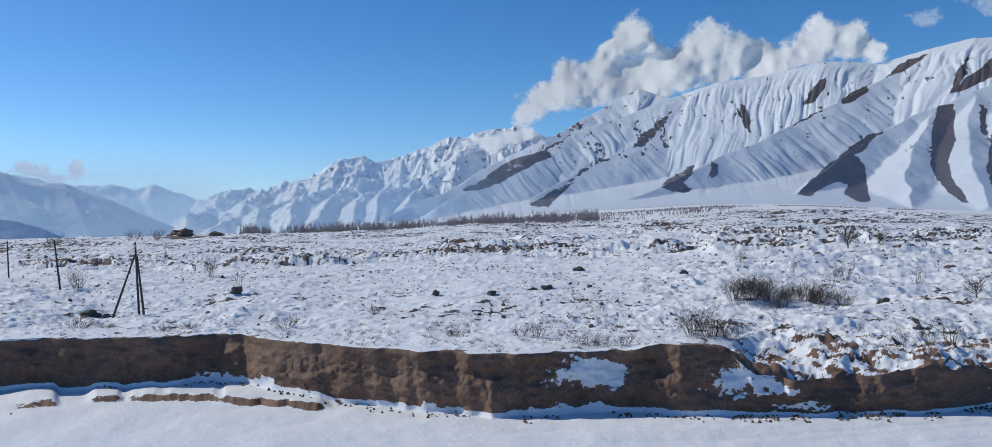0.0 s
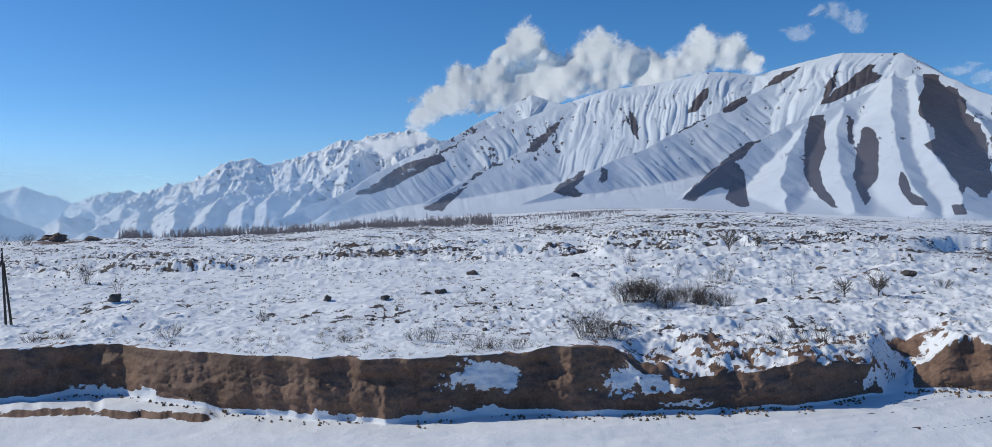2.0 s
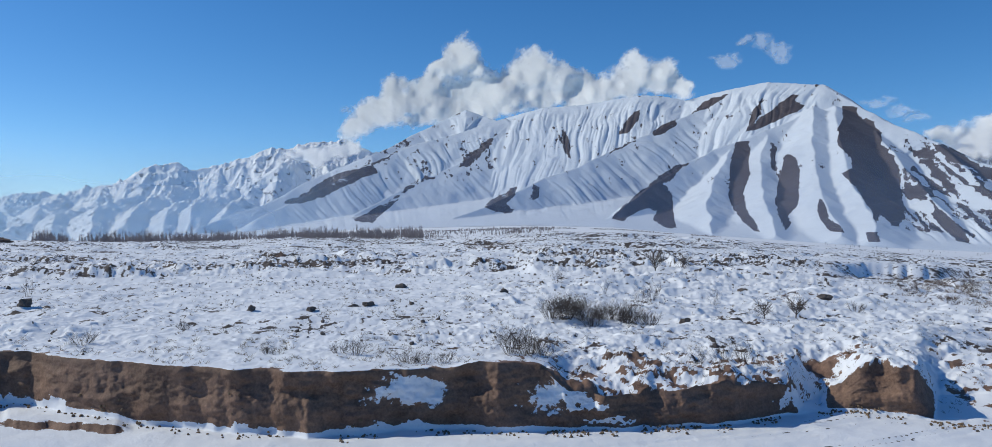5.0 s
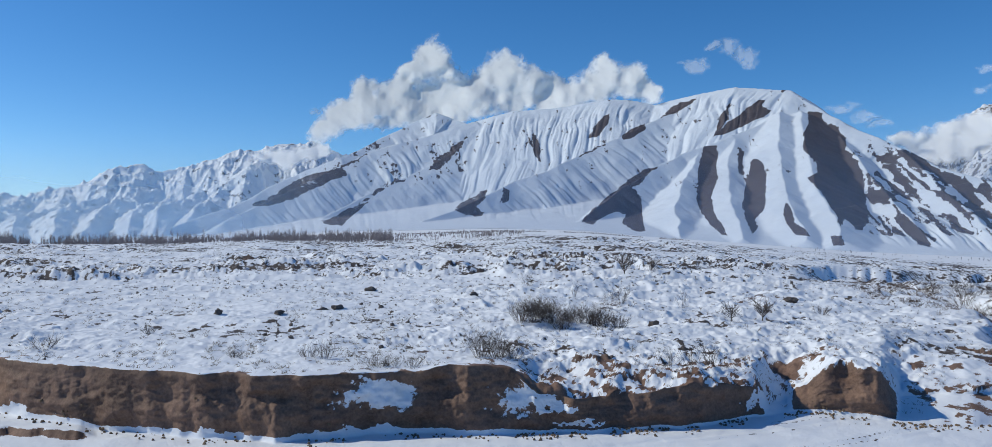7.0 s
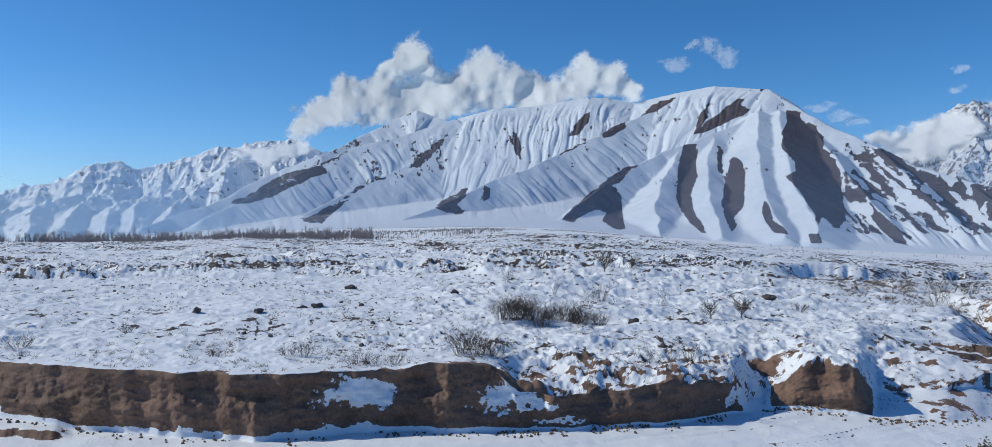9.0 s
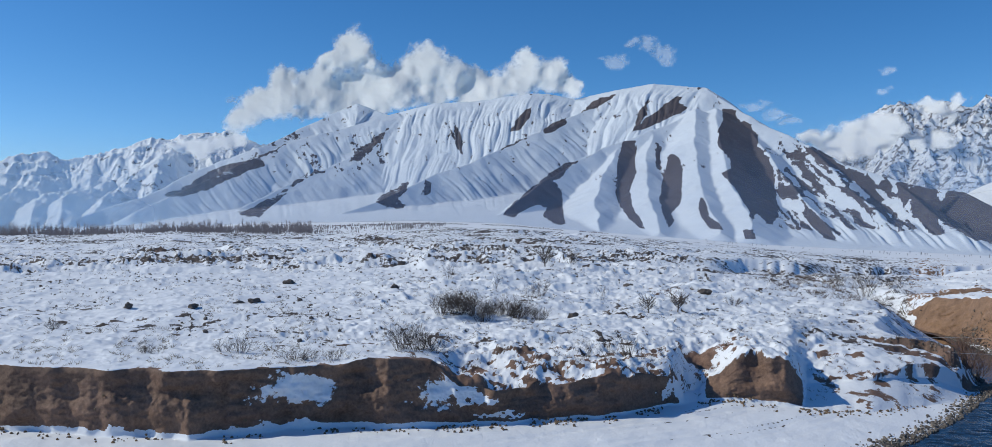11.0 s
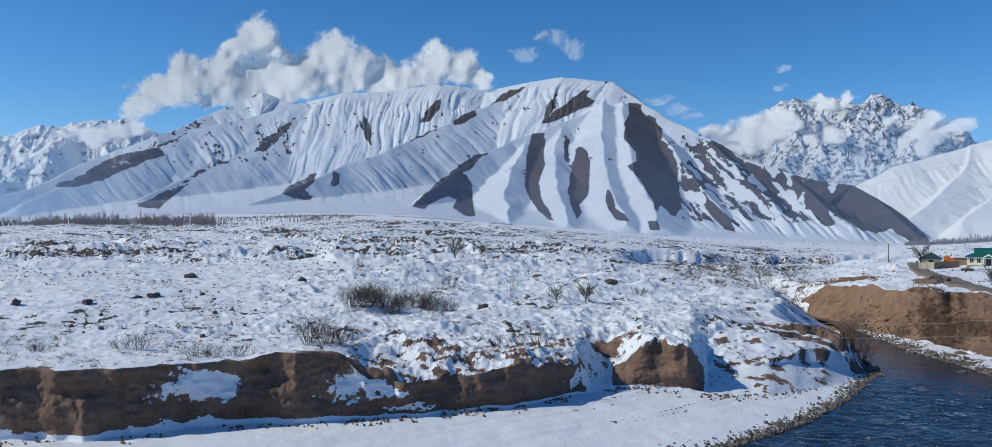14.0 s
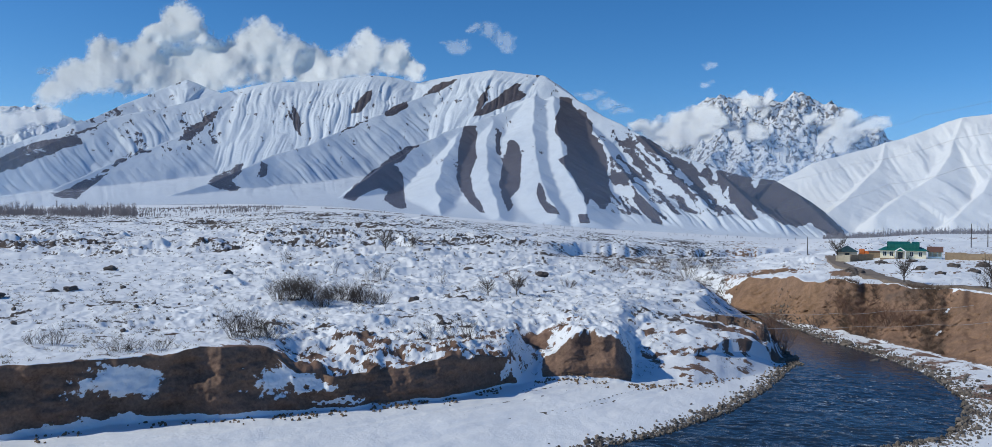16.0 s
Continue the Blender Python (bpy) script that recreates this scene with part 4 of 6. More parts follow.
# the ranges up the valley
far_spines = [[place(b, e, 4760) for b, e in ((-20.4, 0.6), (-19.6, 2.0), (-18.1, 2.45), (-15.3, 2.7), (-13.7, 3.15), (-12.0, 3.6), (-10.5, 4.5), (-9.1, 4.7), (-7.8, 4.4), (-6.1, 4.8), (-4.8, 5.4), (-3.5, 5.75), (-2.2, 6.0), (-0.5, 6.4), (1.7, 6.6), (3.0, 6.1), (6, 6.0))]]
for b, e, turn in ((-18.3, 2.4, -2.0), (-15.4, 2.65, -2.6), (-13.2, 3.3, -2.8), (-10.6, 4.5, -3.2), (-9.0, 4.7, -3.0), (-6.2, 4.8, -3.4), (-4.6, 5.4, -3.6), (-2.6, 5.9, -3.8), (-0.6, 6.4, -4.2), (1.7, 6.6, -4.4)):
    j = math.sin(b * 7.3)
    far_spines.append([place(b, e, 4760), place(b + turn * (0.3 + 0.2 * j), e * (0.66 + 0.06 * j), 4430), place(b + turn * (0.75 - 0.2 * j), e * (0.36 - 0.05 * j), 4100), place(b + turn * (1.2 + 0.2 * j), 0.1, 3700)])
    far_spines.append([place(b + turn * (0.3 + 0.2 * j), e * (0.66 + 0.06 * j), 4430), place(b + turn * (0.3 + 0.2 * j) + 1.0, e * 0.4, 4250), place(b + turn * 0.5 + 1.6, e * 0.18, 4000)])
tagged(range_sheet("distant_range", far_mat, -22, 7, 500, 3500, 4860, 190, far_spines, simple_floor(-40, 4800), slope=0.60, flute=18, rough=9, seed=400, bare_of=rocky_bare(0.62, 0.02, 411), pitch=55, craggy=40),
       "hazy snow-covered mountain range up the valley", "mountain")
back_spines = [[place(b, e, 4850) for b, e in ((-40, 3.4), (-31, 3.5), (-27.6, 3.1), (-25.9, 2.9), (-23.7, 2.7), (-22.3, 2.8), (-20.4, 2.45), (-18.9, 1.7), (-17, 1.2))]]
tagged(range_sheet("valley_head_range", far_left_mat, -42, -15, 300, 4300, 4940, 70, back_spines, simple_floor(-40, 4880), slope=0.6, flute=26, rough=18, seed=500, bare_of=rocky_bare(0.3, 0.2, 511), pitch=60),
       "pale blue hazy mountains at the head of the valley", "mountain")
left_spines = [
    [place(b, e, d) for b, e, d in ((-44, 5.2, 3600), (-36, 4.4, 3700), (-30.5, 3.65, 3800), (-28.6, 3.05, 3850), (-27.1, 2.95, 3900), (-25.2, 2.2, 3900), (-23.0, 1.2, 3900), (-20.8, 0.1, 3900))],
    [place(b, e, d) for b, e, d in ((-27.1, 2.95, 3900), (-26.6, 2.2, 3840), (-25.6, 1.5, 3800), (-24.4, 0.4, 3760))],
]
tagged(range_sheet("left_mountain", far_left_mat, -46, -19.5, 320, 2850, 4250, 130, left_spines, simple_floor(-40, 4100), slope=0.5, flute=12, rough=6, seed=600, bare_of=rocky_bare(0.25, 0.2, 611)),
       "snow mountain lying in blue shade up the valley", "mountain")


# ---- small tools for things ----
def part(name, bm, material, parent=None, label=""):
    me = bpy.data.meshes.new(name)
    bm.to_mesh(me)
    bm.free()
    me.materials.append(material)
    ob = new(name, me)
    ob.parent = parent
    return tagged(ob, label) if label else ob


def base(name, m, label, category, group=""):
    ob = new(name)
    ob.empty_display_size = 0.2
    ob.matrix_world = m
    return tagged(ob, label, category, group)


def add_box(bm, x0, x1, y0, y1, z0, z1, bev=0.0):
    geo = bmesh.ops.create_cube(bm, size=1.0)["verts"]
    for v in geo:
        v.co = Vector(((x0 + x1) / 2 + v.co.x * (x1 - x0), (y0 + y1) / 2 + v.co.y * (y1 - y0), (z0 + z1) / 2 + v.co.z * (z1 - z0)))
    if bev:
        edges = list({e for v in geo for e in v.link_edges})
        bmesh.ops.bevel(bm, geom=edges, offset=bev, segments=1, affect="EDGES")


def box_bm(*a, bev=0.0):
    bm = bmesh.new()
    add_box(bm, *a, bev=bev)
    return bm


def rod(bm, a, b, r0, r1, sides=8):
    a, b = Vector(a), Vector(b)
    q = (b - a).to_track_quat("Z", "Y")
    ring = []
    for p, r in ((a, r0), (b, r1)):
        ring.append([bm.verts.new(p + q @ Vector((r * math.cos(2 * math.pi * i / sides), r * math.sin(2 * math.pi * i / sides), 0))) for i in range(sides)])
    for i in range(sides):
        j = (i + 1) % sides
        bm.faces.new((ring[0][i], ring[0][j], ring[1][j], ring[1][i]))
    bm.faces.new(ring[0][::-1])
    bm.faces.new(ring[1])


def prism(bm, profile, x0, x1):
    """A profile of (y, z) points, drawn out along x."""
    a = [bm.verts.new((x0, y, z)) for y, z in profile]
    b = [bm.verts.new((x1, y, z)) for y, z in profile]
    n = len(profile)
    for i in range(n):
        j = (i + 1) % n
        bm.faces.new((a[i], a[j], b[j], b[i]))
    bm.faces.new(a[::-1])
    bm.faces.new(b)
    bmesh.ops.recalc_face_normals(bm, faces=bm.faces)


# ---- clouds ----
def cloud_or_haze(name, lo, hi, grain):
    """Cloud, or a sheet standing in for air haze: a lit layer that light also passes through, as dense as the attribute
    'thick'.
    """
    mat = bpy.data.materials.new(name)
    mat.use_nodes = True
    nt = mat.node_tree
    nt.nodes.remove(nt.nodes["Principled BSDF"])
    at = nt.nodes.new("ShaderNodeAttribute")
    at.attribute_name = "thick"
    colour = ramp(nt, noise_node(nt, grain, 6, 0.6), [(0.3, lo), (0.7, hi)])
    front, through_light, clear = nt.nodes.new("ShaderNodeBsdfDiffuse"), nt.nodes.new("ShaderNodeBsdfTranslucent"), nt.nodes.new("ShaderNodeBsdfTransparent")
    lit, all_of_it = nt.nodes.new("ShaderNodeMixShader"), nt.nodes.new("ShaderNodeMixShader")
    nt.links.new(colour, front.inputs["Color"])
    nt.links.new(colour, through_light.inputs["Color"])
    lit.inputs[0].default_value = 0.42
    nt.links.new(front.outputs[0], lit.inputs[1])
    nt.links.new(through_light.outputs[0], lit.inputs[2])
    nt.links.new(at.outputs["Fac"], all_of_it.inputs[0])
    nt.links.new(clear.outputs[0], all_of_it.inputs[1])
    nt.links.new(lit.outputs[0], all_of_it.inputs[2])
    nt.links.new(all_of_it.outputs[0], nt.nodes["Material Output"].inputs["Surface"])
    return mat


cloud_mat = cloud_or_haze("cloud_white", (0.94, 0.945, 0.95), (0.985, 0.985, 0.98), 0.006)
haze_veil_mat = cloud_or_haze("pale_haze_veil", (0.60, 0.81, 0.98), (0.65, 0.84, 0.99), 0.001)

blue_veil_mat = cloud_or_haze("blue_haze_veil", (0.34, 0.60, 0.95), (0.38, 0.63, 0.97), 0.001)


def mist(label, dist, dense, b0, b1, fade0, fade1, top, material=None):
    """A tinted see-through sheet hung across the valley to stand in for haze, thinning upwards and to both ends."""
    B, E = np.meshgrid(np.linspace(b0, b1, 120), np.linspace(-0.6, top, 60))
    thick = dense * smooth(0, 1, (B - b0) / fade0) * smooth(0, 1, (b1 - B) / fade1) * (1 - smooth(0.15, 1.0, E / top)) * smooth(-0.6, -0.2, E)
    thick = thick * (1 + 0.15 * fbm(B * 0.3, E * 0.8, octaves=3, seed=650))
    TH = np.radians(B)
    ob = sheet("mist", dist * np.sin(TH), dist * np.cos(TH), EYE + dist * np.tan(np.radians(E)), material or haze_veil_mat, [("thick", thick)])
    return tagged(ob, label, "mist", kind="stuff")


# added sheets that pale and blue whatever lies behind them, in place of haze
mist("pale blue see-through sheet standing in for haze before the distant ranges", 3430, 0.46, -62, 4, 8, 12, 7.0)
mist("pale see-through sheet standing in for haze at the head of the valley", 4275, 0.62, -62, -15.5, 8, 6, 6.0)
mist("faint blue sheet standing in for haze between the plain and the mountains", 2322, 0.12, -16, 72, 8, 6, 10.5, blue_veil_mat)
mist("faint blue sheet standing in for haze before the rocky peak", 3835, 0.34, 34, 76, 6, 12, 10.0, blue_veil_mat)


def cloud(label, dist, seed, puffs, deep=170.0, full=1.0, ragged=0.75, step=0.05, soft=1.0, turn=30.0, lean=40.0, own=65.0):
    b0, b1 = min(p[0] - 1.7 * p[2] for p in puffs), max(p[0] + 1.7 * p[2] for p in puffs)
    e0, e1 = min(p[1] - 1.7 * p[3] for p in puffs), max(p[1] + 1.7 * p[3] for p in puffs)
    B, E = np.meshgrid(np.arange(b0, b1, step), np.arange(e0, e1, step))
    wb, we = B + fbm(B * 0.8, E * 0.8, octaves=5, seed=seed + 9) * 0.8, E + fbm(B * 0.8, E * 0.8, octaves=5, seed=seed + 5) * 0.6
    sb, se = B + fbm(B * 0.8, E * 0.8, octaves=2, seed=seed + 9) * 0.7, E + fbm(B * 0.8, E * 0.8, octaves=2, seed=seed + 5) * 0.6
    total, swell = np.full(B.shape, 1e-12), np.full(B.shape, 1e-12)
    cb, ce, cw = np.zeros(B.shape), np.zeros(B.shape), np.full(B.shape, 1e-12)
    for b, e, w, h in puffs:
        total = total + np.exp(np.clip(3.2 * (1 - ((wb - b) / w) ** 2 - ((we - e) / h) ** 2), -40, 40))
        q = 1 - ((sb - b) / (1.3 * w)) ** 2 - ((se - e) / (1.3 * h)) ** 2
        swell = swell + np.exp(np.clip(3.2 * q, -40, 40))
        k = np.exp(np.clip(2.2 * q, -30, 30))
        cb, ce, cw = cb + k * b, ce + k * e, cw + k
    F = np.log(total) / 3.2
    lift = np.sqrt(np.clip(np.log(swell) / 3.2, 0, 1.4))
    billow = 1 - np.abs(fbm(B * 1.7, E * 2.0, octaves=5, seed=seed, gain=0.55)) * 2.2
    F = F + (billow - 0.55) * ragged * 0.5 + fbm(B * 2.6, E * 3.0, octaves=5, seed=seed + 2, gain=0.6) * 0.22
    thick = smooth(-0.70 * soft, 0.42 * soft, F - 0.12) * full
    rim = np.minimum(np.minimum(B - b0, b1 - B), np.minimum(E - e0, e1 - E))
    thick = thick * smooth(0, 0.3, rim)
    D = dist - 0.20 * deep * lift * (0.85 + 0.3 * vnoise(B * 0.9, E * 1.0, None, seed)) - 0.05 * deep * fbm(B * 1.5, E * 1.7, octaves=3, seed=seed + 4) * np.minimum(lift, 1)
    D = D - turn * (B - (b0 + b1) / 2) + lean * (E - (e0 + e1) / 2)
    D = D - own * np.clip(B - cb / cw, -1.6, 1.6) + 0.8 * own * np.clip(E - ce / cw, -1.6, 1.6)
    TH = np.radians(B)
    ob = sheet("cloud", D * np.sin(TH), D * np.cos(TH), EYE + D * np.tan(np.radians(E)), cloud_mat, [("thick", thick)])
    return tagged(ob, label, "cloud", "clouds in the sky")


cloud("billowing white cloud bank resting on the mountain crest", 4560, 700,
      [(9.5, 12.1, 1.3, 1.5), (8.2, 11.4, 0.8, 0.8), (11.0, 10.5, 1.2, 1.1), (5.2, 9.5, 1.2, 1.2), (3.8, 8.2, 1.7, 0.9), (6.9, 9.0, 1.6, 1.1), (2.2, 7.3, 1.2, 0.6), (14.4, 11.4, 1.4, 1.5), (16.0, 10.9, 1.1, 1.1),
       (13.0, 10.8, 1.0, 1.0), (21.0, 10.9, 1.5, 1.4), (22.8, 10.8, 1.2, 1.1), (19.3, 10.2, 1.3, 0.9), (17.4, 9.8, 1.8, 0.9), (11.5, 9.3, 2.6, 1.1), (8.4, 8.9, 1.6, 1.0), (24.2, 10.2, 1.0, 0.7), (7.4, 10.0, 1.5, 1.1), (11.9, 10.3, 1.9, 1.1), (17.9, 10.4, 1.5, 0.9), (4.6, 8.9, 1.6, 0.9), (10.2, 9.6, 2.0, 1.2), (15.2, 10.0, 1.8, 0.9)], step=0.065)
cloud("small grey-white cloud drifting before the hazy range", 4330, 720, [(-0.6, 5.6, 1.1, 0.7), (0.7, 5.9, 1.0, 0.6), (-1.7, 5.5, 0.6, 0.35), (1.9, 6.3, 0.8, 0.5)], deep=70, full=1.0, soft=1.0)
cloud("small white cloud low over the valley head", 4640, 730, [(-26.2, 3.6, 0.55, 0.6), (-27.6, 3.3, 0.7, 0.25), (-29.0, 3.55, 0.9, 0.4)], deep=12, full=1.0, soft=1.3, lean=-45, own=0)
cloud("thin wisp of cloud high in the blue sky", 4600, 740, [(27.2, 11.8, 0.6, 0.35), (29.4, 12.8, 0.8, 0.5), (30.5, 12.4, 0.8, 0.5), (28.4, 12.9, 0.5, 0.25), (26.6, 11.9, 0.4, 0.2)], deep=20, full=0.34, ragged=1.9, soft=1.9)
cloud("soft cloud veiling the foot of the rocky peak", 4420, 750, [(41.6, 6.0, 1.6, 1.1), (43.4, 6.2, 1.6, 1.1), (45.0, 5.7, 1.4, 0.9), (46.2, 5.0, 1.1, 0.7), (44.2, 7.2, 1.1, 0.7), (40.2, 6.6, 1.0, 0.5), (42.6, 7.0, 0.9, 0.5), (47.2, 6.2, 0.9, 0.6)], deep=90, full=1.0, soft=1.3, lean=30)
cloud("ragged scraps of cloud drifting across the rocky peak", 4440, 770, [(46.9, 8.2, 0.9, 0.35), (48.2, 8.7, 0.5, 0.5), (49.0, 6.9, 0.9, 0.3), (50.6, 7.0, 0.7, 0.35), (52.6, 6.2, 1.3, 0.6), (54.2, 6.4, 0.9, 0.5), (51.3, 5.4, 1.4, 0.6), (50.2, 4.9, 0.9, 0.4), (45.4, 7.8, 0.7, 0.3), (47.6, 7.6, 0.8, 0.5), (53.2, 7.0, 0.9, 0.5)], deep=30, full=0.9, ragged=1.0, soft=1.4, lean=30)
cloud("faint wisp beside the mountain shoulder", 4450, 780, [(36.3, 8.7, 0.7, 0.25), (37.6, 8.1, 0.8, 0.25), (44.5, 10.6, 0.3, 0.2), (44.0, 9.3, 0.4, 0.25), (38.6, 7.6, 0.8, 0.3)], deep=25, full=0.30, ragged=1.7, soft=1.8)

# ---- bare shrubs and trees ----
twig_mat = plain("grey_brown_twigs", (0.080, 0.064, 0.056), 0.9, 8.0, 0.35)
bark_mat = plain("grey_bark", (0.10, 0.08, 0.065), 0.9, 12.0, 0.35, relief=0.02)
red_twig_mat = plain("reddish_twigs", (0.17, 0.095, 0.065), 0.9, 8.0, 0.35)
rng = random.Random(5)


def twig(verts, faces, p, q, r0, r1):
    d = (q - p)
    side = Vector((-d.y, d.x, 0))
    side = side.normalized() if side.length > 1e-6 else Vector((1, 0, 0))
    up = d.normalized().cross(side)
    n = len(verts)
    for c, r in ((p, r0), (q, r1)):
        for a in (0.3, 2.4, 4.5):
            verts.append(c + (side * math.cos(a) + up * math.sin(a)) * r)
    for i in range(3):
        j = (i + 1) % 3
        faces.append((n + i, n + j, n + 3 + j, n + 3 + i))


def grow(verts, faces, p, way, length, r, depth, spread):
    """A branch that bends upwards and forks."""
    n = 3 if depth > 1 else 2
    for k in range(n):
        q = p + way * (length / n)
        twig(verts, faces, p, q, r * (1 - 0.22 * k), r * (1 - 0.22 * (k + 1)))
        if depth > 0:
            for _ in range(2 if k else 1):
                side = Vector((rng.gauss(0, 1), rng.gauss(0, 1), rng.gauss(0.25, 0.6))).normalized()
                grow(verts, faces, q, (way + side * spread).normalized(), length * rng.uniform(0.4, 0.62), r * 0.55, depth - 1, spread)
        p = q
        way = (way + Vector((rng.gauss(0, 0.16), rng.gauss(0, 0.16), 0.10))).normalized()


def shrub(bearing, r, h, w, label, group="", material=None, stems=None, name="shrub"):
    at = on_ground(bearing, r, 0.08)
    verts, faces = [], []
    stems = int(0.8 * stems) if stems else int(9 + 5 * w / max(h, 0.5))
    for _ in range(stems):
        a, s = rng.uniform(0, 2 * math.pi), rng.random() ** 0.6
        foot = Vector((math.cos(a) * s * w * 0.28, math.sin(a) * s * w * 0.28, 0))
        way = Vector((math.cos(a) * s * w * 0.5 / h, math.sin(a) * s * w * 0.5 / h, rng.uniform(0.7, 1.0))).normalized()
        grow(verts, faces, foot, way, h * rng.uniform(0.5, 0.85), 0.006 + 0.005 * h + 0.00010 * r, 2, 0.95)
    ob = soup(name, verts, faces, material or twig_mat)
    ob.matrix_world = Matrix.Translation(at)
    return tagged(ob, label, "shrub", group)


def tree(bearing, r, h, w, label, lean=0.0):
    at = on_ground(bearing, r, 0.1)
    root = base("bare_tree", Matrix.Translation(at), label, "tree", "bare trees")
    bm = bmesh.new()
    top = Vector((lean * h, 0, h * 0.55))
    rod(bm, (0, 0, 0), top * 0.45, 0.030 * h, 0.024 * h, 7)
    rod(bm, top * 0.45, top, 0.024 * h, 0.013 * h, 7)
    part("trunk", bm, bark_mat, root)
    verts, faces = [], []
    for k in range(16):
        s = 0.32 + 0.68 * k / 15
        a = k * 2.4 + rng.random()
        way = Vector((math.cos(a) * w / h, math.sin(a) * w / h, rng.uniform(0.5, 1.1))).normalized()
        grow(verts, faces, top * s, way, h * rng.uniform(0.30, 0.46), 0.010 * h + 0.00022 * r, 2, 0.7)
    ob = soup("crown", verts, faces, twig_mat)
    ob.parent = root
    return root


for b, r, h, w in ((15.9, 102.2, 2.3, 3.4), (16.9, 102.8, 2.4, 3.2), (17.8, 103.6, 2.6, 3.4), (18.7, 101.8, 2.1, 3.0), (20.1, 108.5, 2.4, 3.6), (21.3, 106.9, 1.9, 3.0), (22.4, 105.3, 1.5, 3.0), (19.3, 106.5, 2.1, 3.2), (17.3, 105.5, 2.3, 3.0), (20.8, 105.5, 1.7, 2.6)):
    shrub(b, r, h, w, "leafless grey-brown shrub in a dense thicket on the snow", "thicket on the plateau", stems=48)
for b, r, h, w in ((13.2, 77.4, 2.3, 2.6), (14.3, 77.6, 1.9, 2.6), (15.3, 78.2, 1.5, 2.6)):
    shrub(b, r, h, w, "leafless grey shrub overhanging the earth cliff", "shrubs along the cliff", stems=34)
for b, r, h, w in ((24.6, 203.4, 3.1, 3.4), (22.5, 132.7, 2.6, 3.0), (-14.0, 90.7, 1.4, 2.2), (2.7, 77.2, 1.5, 2.5), (1.6, 78.0, 1.0, 2.0), (6.2, 72.4, 1.2, 2.4), (7.3, 72.6, 0.9, 2.0), (8.6, 72.4, 0.9, 1.3), (-3.0, 79.5, 0.8, 1.8),
                   (28.5, 82.3, 1.7, 1.4), (35.3, 136.6, 1.3, 2.7), (-18.8, 176, 3.7, 2.7), (-26.5, 157.5, 2.9, 3.1), (-26.5, 104.1, 1.1, 3.1), (-25.0, 101, 0.8, 2.4), (-21.7, 94.5, 0.9, 2.8), (-20.2, 95.0, 0.7, 2.2), (-8.2, 101, 1.0, 1.5),
                   (-27.8, 433, 5.2, 7.2), (-23.4, 474, 5.4, 7.2), (-22.0, 456, 5.8, 8.3), (43.0, 243, 2.9, 4.0), (44.9, 220.6, 2.7, 4.3), (43.2, 217, 4.6, 5.3), (43.9, 204, 2.8, 4.0), (41.6, 231, 2.8, 4.4), (51.2, 149, 2.2, 3.3), (60.6, 140, 2.5, 2.3)):
    shrub(b, r, h, w, "leafless grey-brown shrub standing in the snow", "scattered shrubs")
for b, r, h, w in ((16.3, 154, 2.8, 1.6), (21.8, 119, 2.0, 1.3), (19.4, 139, 2.1, 1.0), (26.6, 136, 2.3, 1.4), (27.1, 77.7, 2.4, 1.5), (-17.1, 159, 2.6, 1.7), (25.8, 80, 1.5, 1.0)):
    shrub(b, r, h, w, "thin bare sapling standing in the snow", "saplings", stems=7, name="sapling")
for b, r, h, w in ((22.8, 206, 5.6, 4.2), (29.8, 118, 2.7, 3.0), (31.7, 125.3, 3.4, 4.0), (56.2, 149.5, 4.0, 2.0), (52.4, 262, 6.0, 5.5), (60.9, 150, 4.5, 3.5)):
    tree(b, r, h, w, "small bare tree with a spreading crown", lean=rng.uniform(-0.08, 0.08))
for b, r, h, w in ((54.2, 141, 4.8, 5.8), (52.9, 147.5, 2.6, 3.0), (55.4, 138, 2.8, 3.6), (56.6, 134, 3.0, 3.8), (48.7, 114.5, 3.8, 3.6), (49.1, 117.5, 2.8, 3.0)):
    shrub(b, r, h, w, "reddish leafless bush on the steep river bank", "bushes on the bank", material=red_twig_mat, stems=38)


# ---- stones ----
def stone_material(name, lo, hi):
    """Stones that differ in tone from one to the next."""
    mat, nt, bsdf = nodes_of(name)
    geo = nt.nodes.new("ShaderNodeNewGeometry")
    n = noise_node(nt, 3.0, 5, 0.6)
    t = maths(nt, "ADD", maths(nt, "MULTIPLY", geo.outputs["Random Per Island"], 0.75), maths(nt, "MULTIPLY", n, 0.25))
    nt.links.new(ramp(nt, t, [(0.1, lo), (0.9, hi)]), bsdf.inputs["Base Color"])
    bsdf.inputs["Roughness"].default_value = 0.85
    bump(nt, bsdf, n, 0.5, 0.04)
    return mat


stone_mat = stone_material("river_stone", (0.045, 0.040, 0.036), (0.24, 0.20, 0.165))
rock_mat = plain("dark_boulder", (0.095, 0.078, 0.070), 0.9, 1.5, 0.4, relief=0.06)
ICO = bmesh.new()
bmesh.ops.create_icosphere(ICO, subdivisions=1, radius=1.0)
ICO_V = np.array([v.co[:] for v in ICO.verts])
ICO_F = np.array([[v.index for v in f.verts] for f in ICO.faces])
ICO.free()


